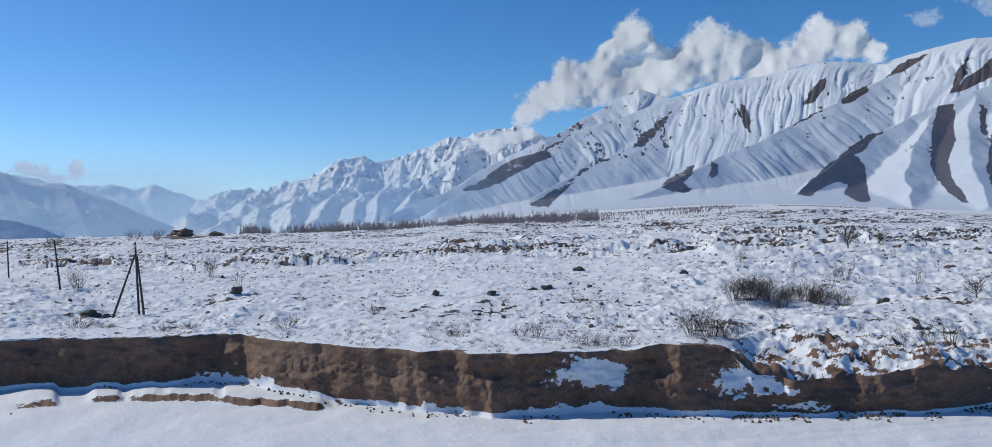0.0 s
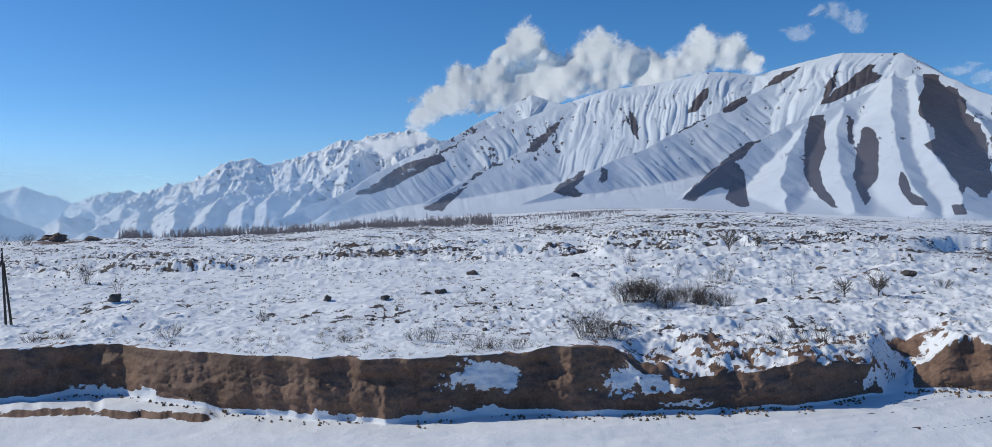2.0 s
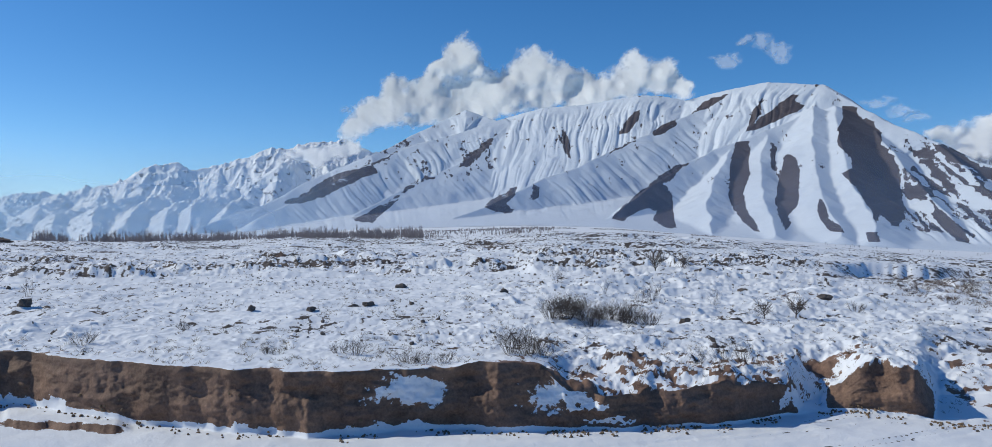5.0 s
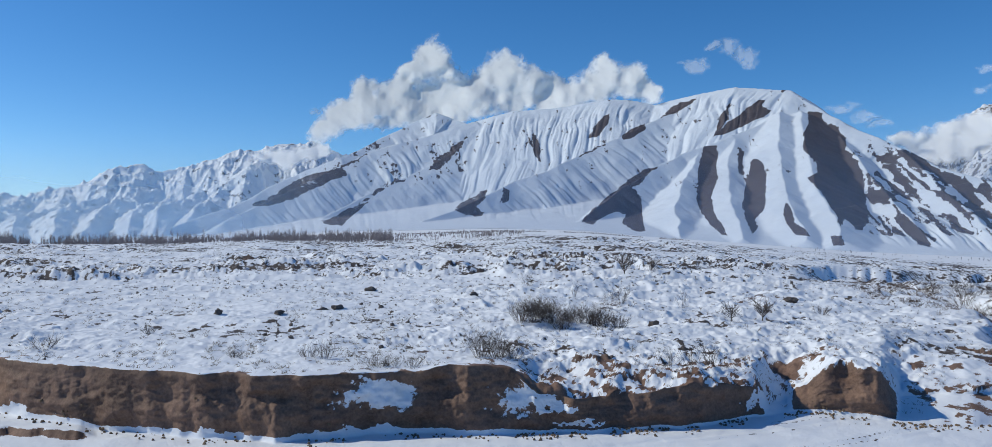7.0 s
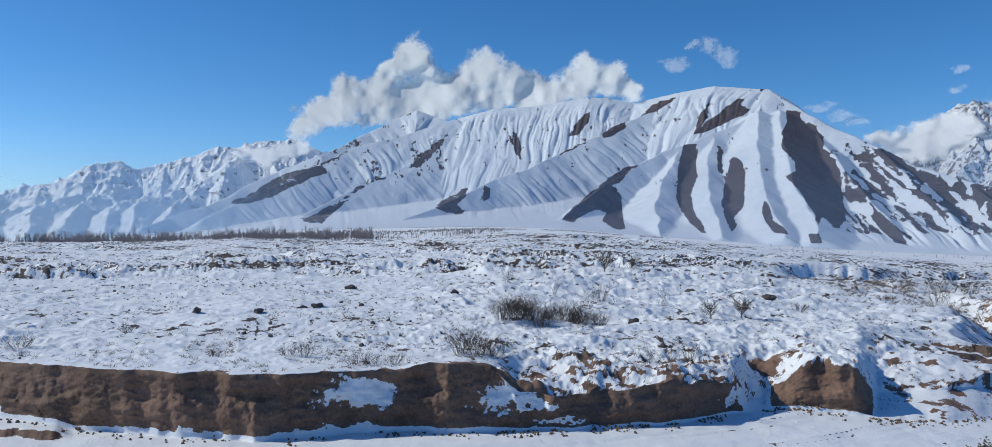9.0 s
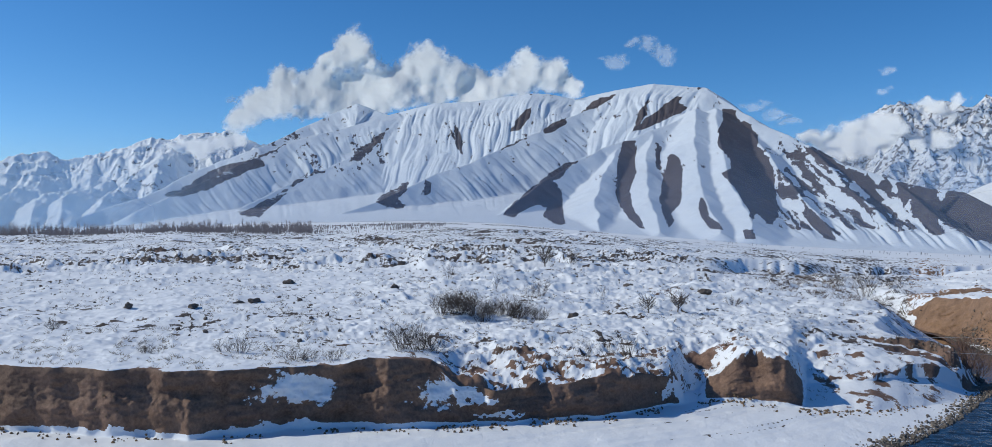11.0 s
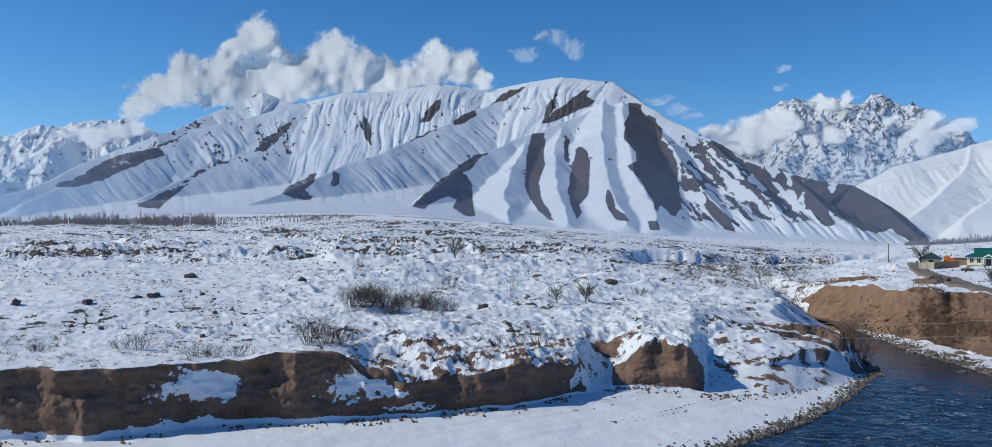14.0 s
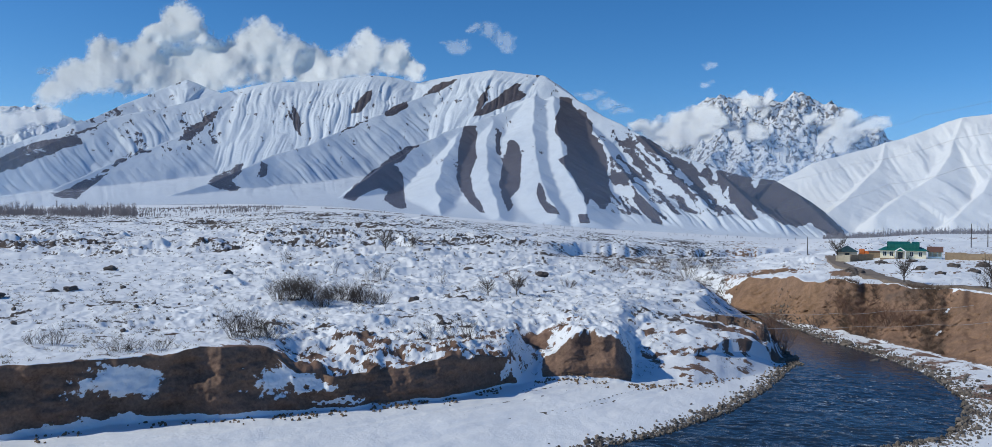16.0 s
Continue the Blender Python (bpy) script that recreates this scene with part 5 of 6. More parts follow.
def stone_field(name, places, material, label, category):
    """Many stones as one mesh; places: x, y, z, size."""
    V, F = [], []
    for i, (x, y, z, s) in enumerate(places):
        q = np.array(Euler((rng.uniform(0, 6), rng.uniform(0, 6), rng.uniform(0, 6))).to_matrix())
        v = ICO_V * np.array([rng.uniform(0.75, 1.35), rng.uniform(0.7, 1.1), rng.uniform(0.5, 0.85)]) * (1 + np.array([[rng.uniform(-0.22, 0.22)] for _ in ICO_V]))
        V.append((v @ q.T) * s + np.array([x, y, z]))
        F.append(ICO_F + i * len(ICO_V))
    ob = soup(name, np.concatenate(V).tolist(), np.concatenate(F).tolist(), material)
    return tagged(ob, label, category, kind="stuff")


def boulder(bearing, r, h, w, label, material=None, group="boulders"):
    bm = bmesh.new()
    bmesh.ops.create_icosphere(bm, subdivisions=3, radius=1.0)
    o = Vector((rng.uniform(0, 50), rng.uniform(0, 50), 3))
    for v in bm.verts:
        n = noise.fractal(v.co * 1.3 + o, 1.0, 2.0, 4)
        v.co = v.co * (1 + 0.62 * n)
        v.co = Vector((v.co.x * w / 2, v.co.y * w * 0.42, v.co.z * h * 0.62))
    ob = part("boulder", bm, material or rock_mat)
    ob.matrix_world = Matrix.Translation(on_ground(bearing, r) + Vector((0, 0, h * 0.22))) @ pose(0, 0, 0, 0, 0, -bearing + rng.uniform(-25, 25))
    return tagged(ob, label, "boulder", group)


for b, r, h, w in ((-17.2, 130.3, 1.3, 1.7), (-4.15, 120, 0.8, 1.0), (-0.3, 119.7, 0.7, 1.2), (2.5, 123.5, 0.6, 1.3), (3.4, 126.7, 0.7, 1.6), (24.8, 107.7, 1.1, 1.3), (-25.8, 118, 1.0, 2.3), (-24.9, 116, 0.8, 1.4), (12.6, 140, 0.7, 1.3), (33.4, 150, 1.0, 2.2), (28.4, 170, 1.0, 2.0), (5.6, 165, 0.9, 2.0)):
    boulder(b, r, h, w, "dark boulder half buried in snow")
rust_mat = plain("rust_brown_rock", (0.15, 0.098, 0.078), 0.9, 1.0, 0.35, relief=0.06)
boulder(-2.4, 296, 3.2, 3.6, "rust-brown boulder rising from the snowy rubble", rust_mat)
for b, r, h, w in ((-20.6, 598, 5.0, 15.0), (-18.5, 600, 3.0, 10.0)):
    boulder(b, r, h, w, "low brown earth mound bare of snow", rust_mat, "earth mounds")
for b, r, h, w in ((49.9, 113.5, 0.7, 1.5), (50.3, 110.5, 0.5, 1.3), (54.7, 118.5, 0.8, 1.6), (53.1, 131, 0.8, 1.5), (51.9, 134, 0.7, 1.3), (57.8, 109, 0.5, 0.9), (58.7, 104, 0.5, 1.0), (59.6, 98, 0.5, 0.9), (59.8, 90, 0.5, 0.9), (59.0, 80, 0.4, 0.8), (59.4, 84, 0.4, 0.9), (57.9, 75, 0.4, 0.8)):
    boulder(b, r, h, w, "wet grey river boulder at the water's edge", stone_mat, "river boulders")


def along(line, t):
    """A point at the share t of a line of points, and its direction."""
    seg = [math.dist(a, b) for a, b in zip(line[:-1], line[1:])]
    d = t * sum(seg)
    for (a, b), s in zip(zip(line[:-1], line[1:]), seg):
        if d <= s:
            return Vector((a[0] + (b[0] - a[0]) * d / s, a[1] + (b[1] - a[1]) * d / s)), Vector((b[0] - a[0], b[1] - a[1])).normalized()
        d -= s
    return Vector(line[-1]), Vector((0, 1))


places = []
for line, sign, n, spread in ((LEFT_SHORE[3:11], 1, 2600, 0.9), (RIGHT_SHORE[3:12], -1, 4200, 1.7)):
    for _ in range(n):
        p, d = along(line, rng.random())
        off = abs(rng.gauss(0, spread)) - 0.35
        q = p + Vector((-d.y, d.x)) * sign * off
        b, r = math.degrees(math.atan2(q.x, q.y)), q.length
        if -30 < b < 63.5 and r > 55:
            s = rng.uniform(0.05, 0.15) * (1.9 if rng.random() < 0.10 else 1)
            places.append((q.x, q.y, max(ground_at(b, r), WATER) + s * 0.2, s))
stone_field("river_stones", places, stone_mat, "grey and tan pebbles and stones along the river shore", "stones")
places = []
for _ in range(9000):
    b, u = rng.uniform(-34, 58), rng.random()
    r = 78 * (620 / 78) ** (u ** 0.8)
    if b > 47 and r < 200:
        continue
    if vnoise(b * 0.35, r * 0.03, None, 91) + rng.uniform(-0.7, 0.5) < 0.1 + 0.45 * float(1 - smooth(120, 190, r)):
        continue
    p = on_ground(b, r)
    s = rng.uniform(0.05, 0.13) * (1 + r / 210) * (2.1 if rng.random() < 0.05 else 1)
    places.append((p.x, p.y, p.z + s * 0.15, s))
stone_field("field_stones", places, rock_mat, "dark stones and clods showing through the snow", "stones")
places = []
for _ in range(900):
    v = dyke.data.vertices[rng.randrange(len(dyke.data.vertices) * 24 // 46)].co
    s = rng.uniform(0.05, 0.15) * (1.8 if rng.random() < 0.08 else 1)
    places.append((v.x + rng.uniform(-0.3, 0.3), v.y + rng.uniform(-0.3, 0.3), v.z + s * 0.1, s))
stone_field("dyke_stones", places, stone_mat, "grey and brown stones on the flank of the dyke", "stones")
places = []
for _ in range(900):
    b = rng.uniform(-31, 46) if rng.random() < 0.6 else rng.uniform(15, 47)
    r = float(near_base(b)) - abs(rng.gauss(0.2, 1.1))
    p = on_ground(b, r)
    s = rng.uniform(0.05, 0.18)
    clod_ok = vnoise(b * 0.8, 0, None, 93) > -0.2
    if clod_ok:
        places.append((p.x, p.y, p.z + s * 0.2, s))
stone_field("fallen_clods", places, plain("brown_clod", (0.16, 0.11, 0.07), 0.95, 2.0, 0.4), "brown clods of earth fallen from the cliff onto the snow", "clods")


def weeds():
    V, F = [], []
    for _ in range(21000):
        b, u = rng.uniform(-34, 50), rng.random()
        r = 69 * (560 / 69) ** (u ** 1.1)
        if r < near_base(b) + 1.5 or (b > 47 and r < 200):
            continue
        if vnoise(b * 0.5, r * 0.06, None, 88) + rng.uniform(-0.8, 0.5) < 0.05:
            continue
        p = on_ground(b, r, 0.03)
        h = rng.uniform(0.12, 0.42) * (1 + r / 400)
        for _ in range(6):
            a = rng.uniform(0, 6.28)
            q = p + Vector((math.cos(a) * h * 1.1, math.sin(a) * h * 0.9, h * rng.uniform(0.3, 1.0)))
            n = len(V)
            wd = 0.014 * (1 + r / 120)
            o = p + Vector((rng.gauss(0, 0.12), rng.gauss(0, 0.12), 0))
            V += [o + Vector((wd, 0, 0)), o - Vector((wd, 0, 0)), q, o + Vector((0, wd, 0))]
            F += [(n, n + 1, n + 2), (n + 1, n + 3, n + 2), (n + 3, n, n + 2)]
    return tagged(soup("dry_weeds", V, F, plain("dry_weed", (0.14, 0.105, 0.065), 0.95, 5.0, 0.4)), "dry brown weeds poking through the snow", "weeds", kind="stuff")


weeds()


def bank_brush():
    V, F = [], []
    for _ in range(2600):
        b, u = rng.uniform(50.5, 62.5), rng.random()
        r = float(far_base(b)) + (float(far_top(b)) - float(far_base(b))) * (0.1 + 0.95 * u)
        if vnoise(b * 0.9, r * 0.09, None, 87) + rng.uniform(-0.6, 0.5) + 0.5 * float(smooth(52, 54, b)) * float(1 - smooth(58, 60, b)) < 0.25:
            continue
        p = on_ground(b, r, 0.05)
        h = rng.uniform(0.3, 1.0)
        for _ in range(7):
            a = rng.uniform(0, 6.28)
            q = p + Vector((math.cos(a) * h * 0.7, math.sin(a) * h * 0.7, h * rng.uniform(0.5, 1.0)))
            twig(V, F, p + Vector((rng.gauss(0, 0.2), rng.gauss(0, 0.2), 0)), q, 0.022, 0.010)
    for _ in range(1500):
        k = rng.random()
        x, y = 118 + 60 * k + rng.gauss(0, 9), 118 + 100 * k + rng.gauss(0, 9)
        b, r = math.degrees(math.atan2(x, y)), math.hypot(x, y)
        if b > 46.2 or vnoise(x * 0.12, y * 0.12, None, 86) + rng.uniform(-0.5, 0.5) < 0.05:
            continue
        p, h = on_ground(b, r, 0.05), rng.uniform(0.4, 1.3)
        for _ in range(7):
            a = rng.uniform(0, 6.28)
            q = p + Vector((math.cos(a) * h * 0.7, math.sin(a) * h * 0.7, h * rng.uniform(0.5, 1.0)))
            twig(V, F, p + Vector((rng.gauss(0, 0.2), rng.gauss(0, 0.2), 0)), q, 0.030, 0.014)
    return tagged(soup("bank_brush", V, F, plain("dry_brush", (0.13, 0.090, 0.066), 0.95, 5.0, 0.4)), "dry reddish-brown brush on the river bank", "brush", kind="stuff")


bank_brush()


# ---- far woods: rows of bare poplars along the foot of the mountains ----
def poplar_belt(name, label, count, b0, b1, r0, r1, h0, h1, gate=None):
    V, F = [], []
    for _ in range(count):
        b = rng.uniform(b0, b1)
        r = rng.uniform(r0, r1)
        if gate and not gate(b, r):
            continue
        h = (h0 + (h1 - h0) * rng.random() ** 3.0) * rng.uniform(0.55, 1.0) * (1.35 if rng.random() < 0.06 else 1)
        p = on_ground(b, r, 0.3)
        stems = 13
        for k in range(stems):
            a, s = rng.uniform(0, 6.28), rng.random()
            lo = h * rng.uniform(0.12, 0.8) if k else 0
            wid = (0.07 * h + 0.55) * (1 - 0.3 * s)
            q0 = p + Vector((0, 0, lo))
            q1 = p + Vector((math.cos(a) * wid * (1 if k else 0.1), math.sin(a) * wid * (1 if k else 0.1), h if k == 0 else lo + (h - lo) * rng.uniform(0.35, 0.75)))
            twig(V, F, q0, q1, 0.00010 * r, 0.00005 * r)
    return tagged(soup(name, V, F, far_twig_mat), label, "trees", kind="stuff")


# twig colour paler than the near shrubs': distance haze put into the base colour
far_twig_mat = plain("haze_paled_poplars", (0.25, 0.215, 0.215), 0.95, 0.05, 0.3)
def clustered(b, r):
    return vnoise(b * 1.1, r * 0.006, None, 61) + 0.5 * vnoise(b * 3.7, r * 0.02, None, 60) > -0.22 + 0.55 * smooth(-12, -17, b) + rng.uniform(-0.5, 0.3)


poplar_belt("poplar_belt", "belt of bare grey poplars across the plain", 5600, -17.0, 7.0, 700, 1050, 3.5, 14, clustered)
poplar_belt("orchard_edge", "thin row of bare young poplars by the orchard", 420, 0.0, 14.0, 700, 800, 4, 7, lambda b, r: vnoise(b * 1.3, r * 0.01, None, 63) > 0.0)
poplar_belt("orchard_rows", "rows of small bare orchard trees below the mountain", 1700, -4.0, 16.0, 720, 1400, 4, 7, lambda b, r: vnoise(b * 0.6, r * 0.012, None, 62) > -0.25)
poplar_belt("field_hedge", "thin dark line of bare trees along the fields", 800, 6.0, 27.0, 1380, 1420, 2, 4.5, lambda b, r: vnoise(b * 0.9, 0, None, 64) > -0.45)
# a bluer grey, so the woods' own colour carries the haze
far_twig_mat = plain("haze_tinted_woods", (0.24, 0.235, 0.26), 0.95, 0.05, 0.2)
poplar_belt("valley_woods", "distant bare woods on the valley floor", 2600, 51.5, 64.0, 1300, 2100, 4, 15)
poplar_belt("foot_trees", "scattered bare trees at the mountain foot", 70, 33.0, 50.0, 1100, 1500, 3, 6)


# ---- the farmstead on the far bank ----
cream = plain("cream_plaster", (0.72, 0.66, 0.50), 0.85, 1.5, 0.10, relief=0.01)
white_trim = plain("white_trim", (0.80, 0.80, 0.78), 0.6, 4.0, 0.06)
green_roof = plain("green_roof_sheet", (0.010, 0.135, 0.105), 0.45, 1.0, 0.18, metal=0.1)
brown_roof = plain("brown_roof_sheet", (0.15, 0.075, 0.055), 0.7, 1.0, 0.2)
dark_roof = plain("dark_teal_roof", (0.02, 0.06, 0.075), 0.6, 1.0, 0.2)
glass_dark = plain("dark_window_glass", (0.02, 0.03, 0.04), 0.08, 2.0, 0.2)
blue_paint = plain("pale_blue_paint", (0.30, 0.42, 0.52), 0.7, 3.0, 0.15)
mud_wall = plain("mud_brick_wall", (0.26, 0.19, 0.125), 0.95, 1.5, 0.22, relief=0.03)
pale_wall = plain("pale_concrete_wall", (0.46, 0.40, 0.31), 0.9, 1.5, 0.15, relief=0.02)
orange_paint = plain("orange_paint", (0.75, 0.20, 0.05), 0.5, 2.0, 0.12)
wood_dark = plain("tarred_wood", (0.055, 0.045, 0.042), 0.85, 6.0, 0.35, relief=0.01)
mud_road = plain("frozen_mud", (0.20, 0.155, 0.12), 0.9, 0.7, 0.35, relief=0.05)


def facing(bearing, r, sink=0.0, turn=0.0):
    return Matrix.Translation(on_ground(bearing, r, sink)) @ pose(0, 0, 0, 0, 0, -bearing + turn)


def gable(bm, x0, x1, y0, y1, z0, z1):
    """A pitched block with its ridge along y."""
    m = (x0 + x1) / 2
    a = [bm.verts.new(p) for p in ((x0, y0, z0), (x1, y0, z0), (m, y0, z1))]
    b = [bm.verts.new(p) for p in ((x0, y1, z0), (x1, y1, z0), (m, y1, z1))]
    bm.faces.new(a)
    bm.faces.new(b[::-1])
    for i in range(3):
        j = (i + 1) % 3
        bm.faces.new((a[j], a[i], b[i], b[j]))
    bmesh.ops.recalc_face_normals(bm, faces=bm.faces)


def window_part(parent, x, z, w, h, y, name="window"):
    fr = bmesh.new()
    for a in ((x - w / 2 - 0.08, x - w / 2, z, z + h), (x + w / 2, x + w / 2 + 0.08, z, z + h), (x - w / 2 - 0.08, x + w / 2 + 0.08, z + h, z + h + 0.08), (x - w / 2 - 0.12, x + w / 2 + 0.12, z - 0.08, z), (x - 0.03, x + 0.03, z, z + h)):
        add_box(fr, a[0], a[1], y - 0.06, y + 0.02, a[2], a[3])
    win = part(name, fr, white_trim, parent)
    part("pane", box_bm(x - w / 2, x + w / 2, y - 0.03, y - 0.01, z, z + h), glass_dark, win)


def hip_roof(bm, x0, x1, y0, y1, z0, z1, inset):
    m = (y0 + y1) / 2
    lo = [bm.verts.new(p) for p in ((x0, y0, z0), (x1, y0, z0), (x1, y1, z0), (x0, y1, z0))]
    hi = [bm.verts.new(p) for p in ((x0 + inset, m, z1), (x1 - inset, m, z1))]
    bm.faces.new((lo[0], lo[1], hi[1], hi[0]))
    bm.faces.new((lo[2], lo[3], hi[0], hi[1]))
    bm.faces.new((lo[1], lo[2], hi[1]))
    bm.faces.new((lo[3], lo[0], hi[0]))
    bm.faces.new(lo[::-1])


def farmhouse():
    root = base("farmhouse", facing(56.12, 248.5, 0.2) @ Matrix.Diagonal((0.79, 0.9, 0.89, 1)), "single-storey cream farmhouse with a green sheet-metal roof", "house")
    bm = bmesh.new()
    add_box(bm, -7.0, 7.0, 0.0, 9.0, 0.0, 2.75)
    part("wall", bm, cream, root)
    part("plinth", box_bm(-7.08, 7.08, -0.08, 9.08, -0.4, 0.35), mud_wall, root, "low grey-brown plinth")
    bm = bmesh.new()
    hip_roof(bm, -7.7, 7.7, -0.8, 9.8, 2.75, 3.75, 2.1)
    add_box(bm, -7.75, 7.75, -0.85, -0.75, 2.68, 2.80)
    roof = part("roof", bm, green_roof, root, "green ribbed sheet-metal roof")
    bm = bmesh.new()
    prism(bm, [(1.6, 3.1), (7.4, 3.1), (7.2, 4.6), (4.5, 5.35), (1.8, 4.6)], -5.0, 5.0)
    part("upper_roof", bm, green_roof, roof)
    for k in range(23):
        x = -4.9 + k * 0.445
        bm = bmesh.new()
        rod(bm, (x, 1.56, 3.25), (x, 1.76, 4.62), 0.035, 0.035, 4)
        rod(bm, (x, 1.76, 4.62), (x, 4.5, 5.38), 0.035, 0.035, 4)
        part("seam", bm, green_roof, roof)
    bm = bmesh.new()
    add_box(bm, 2.2, 2.6, 3.0, 3.4, 4.6, 5.6)
    part("chimney", bm, white_trim, roof, "thin white chimney pipe")
    porch = part("porch", box_bm(-2.5, -2.2, -1.5, 0, 0, 2.5), white_trim, root, "white porch with a gable and dark entrance")
    part("porch_post", box_bm(0.5, 0.8, -1.5, 0, 0, 2.5), white_trim, porch)
    bm = bmesh.new()
    gable(bm, -2.8, 1.1, -1.7, 2.0, 2.5, 3.6)
    part("porch_roof", bm, white_trim, porch)
    bm = bmesh.new()
    gable(bm, -2.1, 0.4, -1.74, -1.72, 2.55, 3.25)
    part("gable_panel", bm, green_roof, porch)
    part("door", box_bm(-1.6, -0.1, -0.05, 0.05, 0.1, 2.2), glass_dark, root, "dark front door in the shade of the porch")
    for x in (-5.6, -3.6, 2.6, 5.2):
        window_part(root, x, 1.05, 1.0, 1.25, 0.0)
    # low annex with a brown roof
    ax = base("annex", facing(57.86, 249.5, 0.2) @ Matrix.Diagonal((0.74, 0.9, 0.95, 1)), "low annex with a brown roof and pale blue posts", "shed")
    part("wall", box_bm(-2.3, 2.3, 1.2, 6.0, 0, 2.2), cream, ax)
    bm = bmesh.new()
    prism(bm, [(-0.6, 2.1), (6.4, 2.4), (6.2, 3.0), (2.9, 3.55), (-0.6, 2.25)], -2.6, 2.6)
    part("roof", bm, brown_roof, ax)
    for x in (-2.1, -0.7, 0.7, 2.1):
        part("post", box_bm(x - 0.09, x + 0.09, -0.4, -0.22, 0, 2.15), blue_paint, ax)
    part("rail", box_bm(-2.1, 2.1, -0.36, -0.28, 0.35, 0.85), blue_paint, ax)


farmhouse()


def yard_wall(label, material, b0, r0, b1, r1, h, piece=6.0):
    p, q = on_ground(b0, r0), on_ground(b1, r1)
    d = Vector((q.x - p.x, q.y - p.y, 0))
    n = max(1, round(d.length / piece))
    root = base("yard_wall", Matrix.Translation(p) @ pose(0, 0, 0, 0, 0, math.degrees(math.atan2(d.y, d.x))), label, "wall", "walls of the farmstead")
    step = d.length / n
    for k in range(n):
        f = (k + 0.5) / n
        z = ground_at(b0 + (b1 - b0) * f, r0 + (r1 - r0) * f) - p.z
        part("panel", box_bm(k * step, (k + 1) * step - 0.02, -0.14, 0.14, z - 0.5, z + h + rng.uniform(-0.06, 0.06), bev=0.03), material, root)
        part("pier", box_bm(k * step - 0.2, k * step + 0.2, -0.22, 0.22, z - 0.5, z + h + 0.12, bev=0.03), material, root)


yard_wall("pale concrete yard wall at the bend of the road", pale_wall, 52.35, 244, 53.15, 243, 1.9, 2.0)
yard_wall("brown mud-brick yard wall beside the farmhouse", mud_wall, 53.2, 243.5, 54.45, 250, 1.7, 3.0)
yard_wall("long brown mud-brick wall past the annex", mud_wall, 58.45, 246, 63.5, 244, 1.7, 4.0)


def hut():
    root = base("roadside_hut", facing(52.95, 262, 0.2), "small hut with a dark pitched roof behind the yard wall", "hut")
    part("wall", box_bm(-2.6, 2.6, 0, 4.5, 0, 2.3), pale_wall, root)
    bm = bmesh.new()
    gable(bm, -3.1, 3.1, -0.5, 5.0, 2.25, 4.1)
    part("roof", bm, dark_roof, root)
    part("window", box_bm(-0.6, 0.6, -0.05, 0.02, 1.0, 1.9), glass_dark, root)
    shed = base("tool_shed", facing(55.0 - 0.35, 262, 0.2), "low brown shed with a flat roof beside the yard", "shed")
    part("wall", box_bm(-2.0, 2.0, 0, 3, 0, 1.9), mud_wall, shed)
    part("roof", box_bm(-2.3, 2.3, -0.3, 3.3, 1.9, 2.1), brown_roof, shed)


hut()


def truck():
    """A small orange lorry, partly hidden by the yard wall."""
    root = base("orange_lorry", facing(54.05, 268, 0.0, 8), "small orange lorry parked behind the yard wall", "lorry")
    part("cab", box_bm(-1.9, -0.5, -0.85, 0.85, 0.55, 2.5, bev=0.15), orange_paint, root)
    part("cargo_bed", box_bm(-0.4, 2.1, -0.9, 0.9, 0.8, 1.9, bev=0.05), orange_paint, root)
    part("windscreen", box_bm(-1.95, -1.86, -0.7, 0.7, 1.6, 2.25), glass_dark, root)
    part("chassis", box_bm(-1.8, 2.1, -0.4, 0.4, 0.45, 0.75), wood_dark, root)
    for x in (-1.3, 1.4):
        for y in (-0.85, 0.85):
            bm = bmesh.new()
            rod(bm, (x, y - 0.12, 0.4), (x, y + 0.12, 0.4), 0.4, 0.4, 14)
            w = part("wheel", bm, wood_dark, root)
            bm = bmesh.new()
            rod(bm, (x, y - 0.14, 0.4), (x, y + 0.14, 0.4), 0.2, 0.2, 10)
            part("rim", bm, pale_wall, w)


truck()


for b, r, h, w in ((57.1, 190, 1.2, 2.6), (58.2, 176, 0.9, 1.9), (58.9, 205, 1.0, 2.6), (59.9, 188, 1.0, 2.2), (60.4, 214, 1.2, 3.0), (54.9, 226, 0.9, 2.4), (56.6, 229, 0.8, 2.2), (53.6, 172, 1.3, 2.4), (53.2, 178, 1.0, 2.0)):
    boulder(b, r, h, w, "dark stone heap under melting snow near the farmstead", rock_mat, "stone heaps")


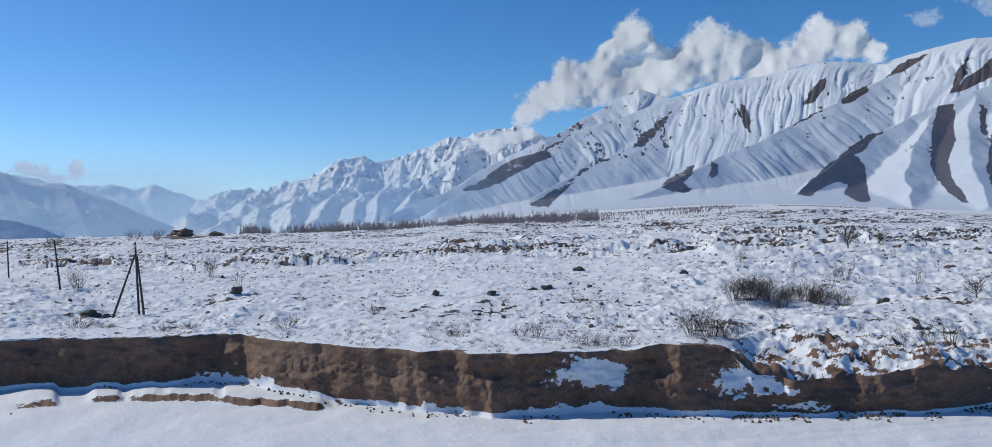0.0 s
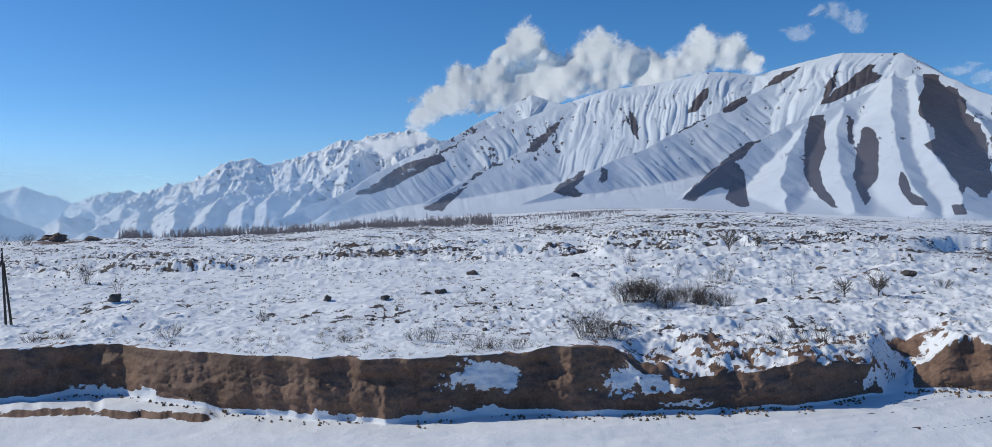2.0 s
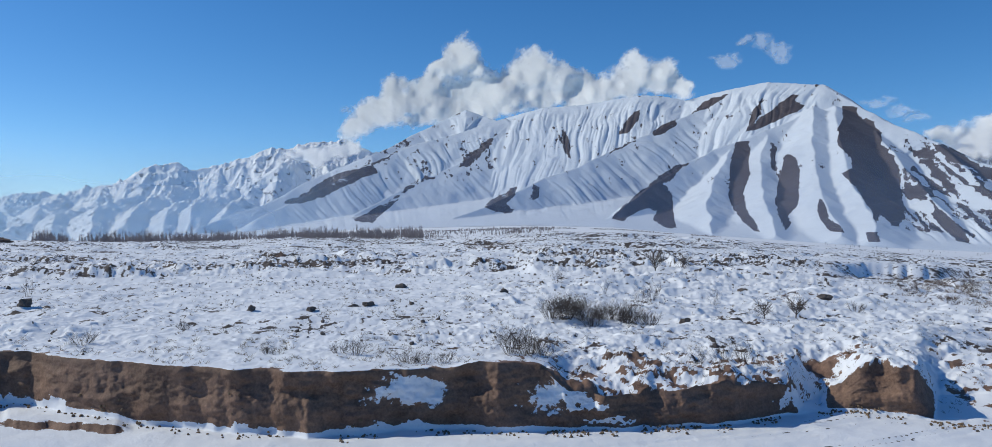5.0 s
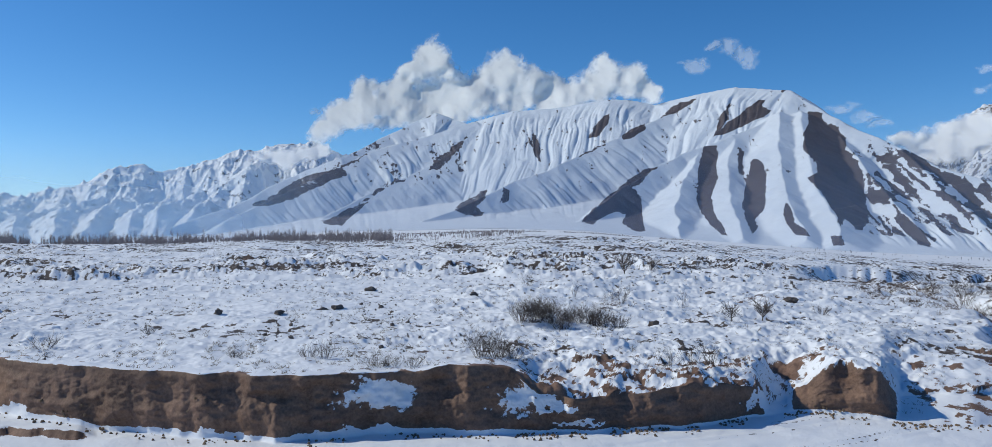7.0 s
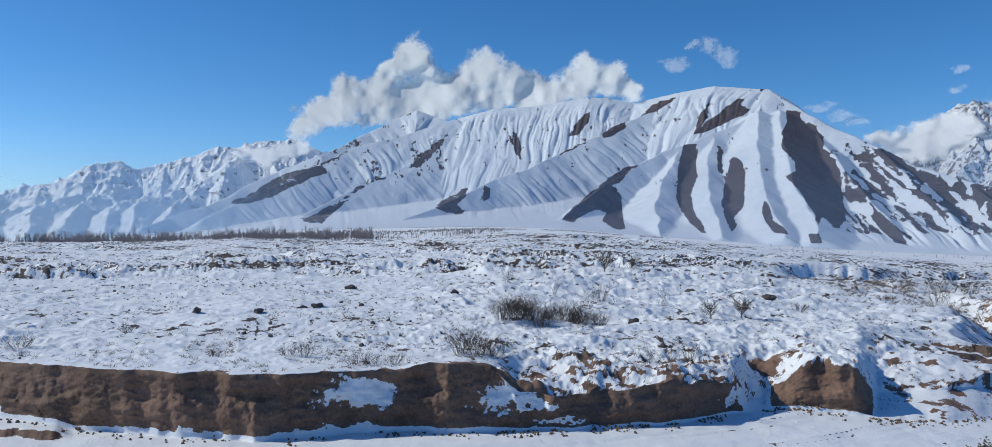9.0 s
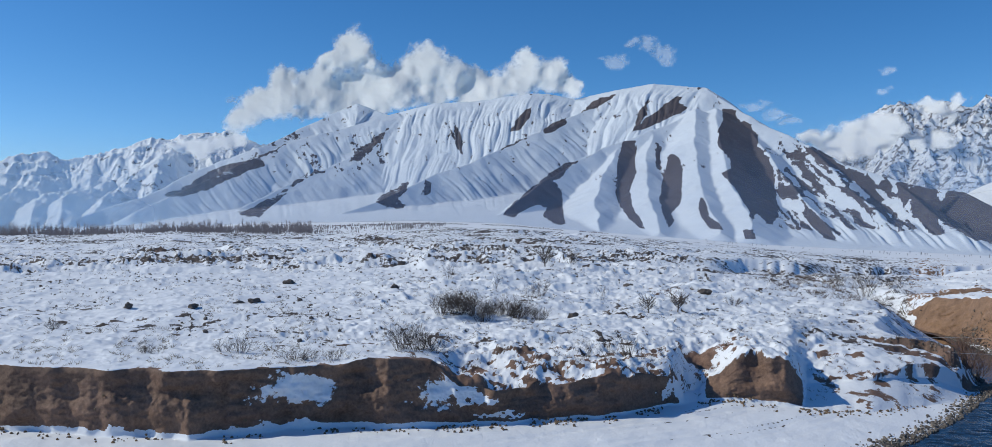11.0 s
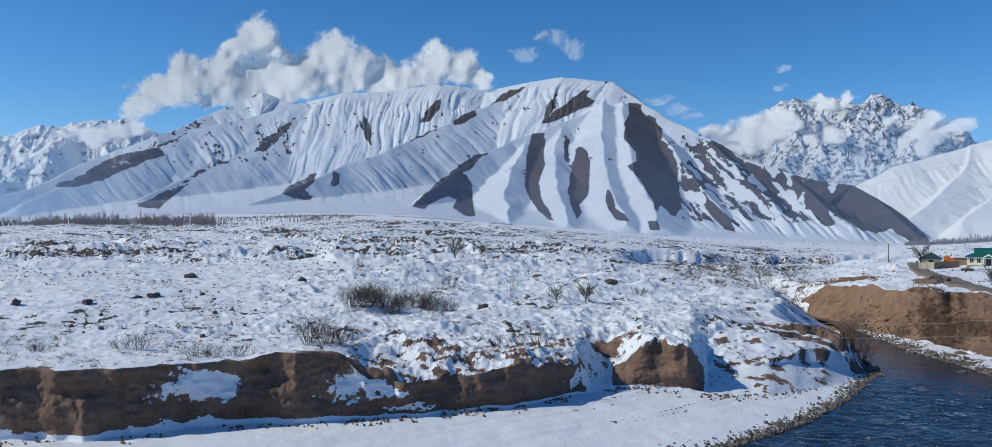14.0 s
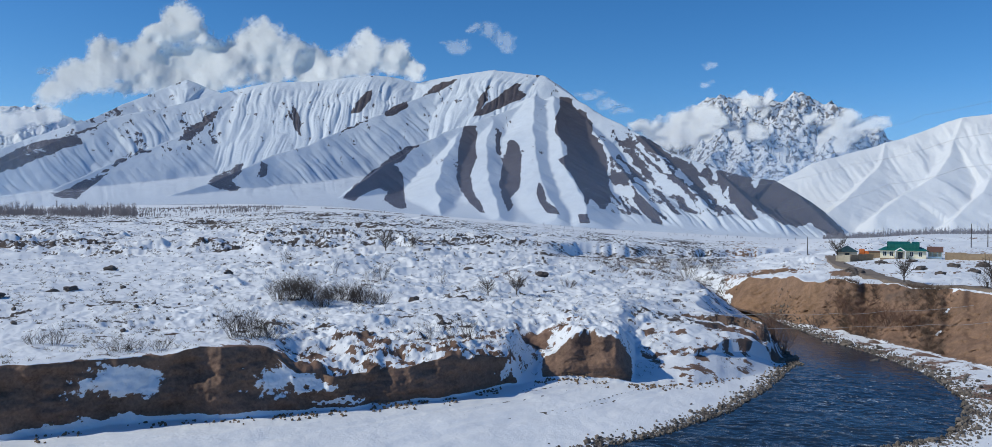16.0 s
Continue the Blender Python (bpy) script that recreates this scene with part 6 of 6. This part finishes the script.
# ---- the road along the top of the bank ----
def road():
    pts = [(52.0, 300), (52.3, 243), (52.75, 215), (53.7, 184), (54.9, 161), (56.4, 148.5), (58.9, 142.2), (60.8, 139.6), (63.5, 137)]
    us = np.linspace(0, 1, 160)
    bs, rs = (np.interp(us, np.linspace(0, 1, len(pts)), [p[i] for p in pts]) for i in (0, 1))
    cx, cy = rs * np.sin(np.radians(bs)), rs * np.cos(np.radians(bs))
    for _ in range(10):
        cx[1:-1], cy[1:-1] = (cx[:-2] + cx[2:]) / 2, (cy[:-2] + cy[2:]) / 2
    dx, dy = np.gradient(cx), np.gradient(cy)
    ln = np.hypot(dx, dy)
    nx, ny = -dy / ln, dx / ln
    ws = np.linspace(-2.3, 2.3, 13)
    X, Y = cx[:, None] + nx[:, None] * ws[None, :], cy[:, None] + ny[:, None] * ws[None, :]
    Z = np.zeros_like(X)
    for i in range(X.shape[0]):
        for j in range(X.shape[1]):
            Z[i, j] = ground_at(math.degrees(math.atan2(X[i, j], Y[i, j])), math.hypot(X[i, j], Y[i, j]))
    Zm = Z.max(1)
    for _ in range(8):
        Zm[1:-1] = np.maximum(Zm[1:-1], (Zm[:-2] + Zm[2:]) / 2)
    Z = Zm[:, None] + 0.06 - 0.05 * np.exp(-((np.abs(ws)[None, :] - 1.0) / 0.35) ** 2) + fbm(X * 0.8, Y * 0.8, octaves=3, seed=66) * 0.05 - np.where(np.abs(ws)[None, :] > 2.2, 1.0, 0)
    return tagged(sheet("road", X, Y, Z, mud_road), "brown frozen mud road with wheel ruts along the bank", "road", kind="structure")


road()


# ---- utility poles and cables ----
def a_frame_pole():
    foot = on_ground(-23.07, 112.6, 0.3)
    root = base("utility_pole", Matrix.Translation(foot) @ pose(0, 0, 0, 0, 0, 23.0), "dark wooden double utility pole with a slanting strut", "utility pole", "utility poles")
    bm = bmesh.new()
    rod(bm, (0.0, 0.0, 0), (-0.30, 0.1, 9.3), 0.16, 0.11, 8)
    part("pole", bm, wood_dark, root)
    bm = bmesh.new()
    rod(bm, (0.55, 1.2, 0.1), (-0.12, 0.3, 7.6), 0.15, 0.11, 8)
    part("second_pole", bm, wood_dark, root)
    bm = bmesh.new()
    rod(bm, (-3.05, -0.6, -0.1), (-0.25, 0.0, 8.0), 0.15, 0.10, 8)
    part("strut", bm, wood_dark, root)
    part("cross_arm", box_bm(-0.36, -0.22, -0.7, 0.8, 8.55, 8.70), wood_dark, root)
    for y in (-0.6, 0.05, 0.7):
        bm = bmesh.new()
        rod(bm, (-0.29, y, 8.70), (-0.29, y, 8.95), 0.05, 0.035, 8)
        part("insulator", bm, white_trim, root)


a_frame_pole()


def single_pole(bearing, r, h, tilt, label, arm=True):
    root = base("utility_pole", Matrix.Translation(on_ground(bearing, r, 0.3)) @ pose(0, 0, 0, 0, 0, -bearing), label, "utility pole", "utility poles")
    bm = bmesh.new()
    rod(bm, (0, 0, 0), (-tilt * h, 0, h), 0.17, 0.12, 8)
    part("pole", bm, wood_dark, root)
    if arm:
        part("cross_arm", box_bm(-tilt * h - 0.06, -tilt * h + 0.06, -0.7, 0.7, h - 0.55, h - 0.42), wood_dark, root)


single_pole(-27.46, 158.7, 8.7, 0.09, "leaning dark wooden utility pole on the snowy plateau")
single_pole(-30.16, 205.7, 8.2, 0.02, "dark wooden utility pole on the snowy plateau")
single_pole(59.75, 349, 9.0, 0.0, "tall dark pole behind the farmstead", False)
single_pole(60.6, 361, 9.0, 0.0, "tall dark pole behind the farmstead", False)
single_pole(50.6, 330, 7.0, 0.0, "thin dark pole beyond the river bank", False)
stump = base("fence_post", facing(60.62, 139.6), "short dark wooden post beside the road", "post")
bm = bmesh.new()
rod(bm, (0, 0, -0.3), (0.03, 0, 0.95), 0.17, 0.14, 8)
part("post_shaft", bm, wood_dark, stump)
part("post_cap", box_bm(-0.17, 0.23, -0.2, 0.2, 0.95, 1.05, bev=0.03), wood_dark, stump)

wire_mat = plain("grey_cable", (0.25, 0.25, 0.27), 0.6, 5.0, 0.2)


def cable(label, sag, thick, *places):
    """A hanging wire through places given by bearing, rise and distance."""
    pts = [Vector(place(b, e, d)) for b, e, d in places]
    cu = bpy.data.curves.new("overhead_cable", "CURVE")
    cu.dimensions, cu.bevel_depth, cu.bevel_resolution = "3D", thick, 1
    sp = cu.splines.new("POLY")
    fine = []
    for a, b in zip(pts[:-1], pts[1:]):
        for k in range(12):
            u = k / 12
            fine.append(a.lerp(b, u) - Vector((0, 0, sag * 4 * u * (1 - u))))
    fine.append(pts[-1])
    sp.points.add(len(fine) - 1)
    for p, q in zip(sp.points, fine):
        p.co = (*q, 1)
    cu.materials.append(wire_mat)
    tmp = bpy.data.objects.new("tmp", cu)
    me = bpy.data.meshes.new_from_object(tmp)
    bpy.data.objects.remove(tmp)
    return tagged(new("overhead_cable", me), label, "cable", "overhead cables")


cable("thin overhead cable slung across the valley", 0.25, 0.008, (33.0, 0.9, 160), (47.57, 2.77, 92), (53.14, 4.03, 76), (59.05, 5.51, 65), (67.0, 7.3, 55))
cable("thin overhead cable slung across the valley", 0.25, 0.008, (40.0, -1.0, 150), (51.81, 1.7, 88), (55.43, 2.83, 76), (59.18, 3.74, 66), (67.0, 5.4, 55))
cable("thin overhead cable slung across the valley", 0.25, 0.007, (35.0, 2.2, 160), (49.21, 5.21, 92), (54.77, 6.34, 76), (57.11, 6.94, 70), (67.0, 9.2, 55))
cable("dark cable hanging low above the river", 0.15, 0.014, (44.0, -5.7, 96), (48.59, -5.54, 90), (52.28, -5.35, 86), (55.18, -5.03, 82), (60.0, -4.4, 76))
cable("dark cable hanging low above the river", 0.15, 0.014, (48.0, -6.5, 92), (54.01, -6.04, 84), (57.73, -5.68, 80), (60.86, -5.31, 76), (66.0, -4.6, 70))
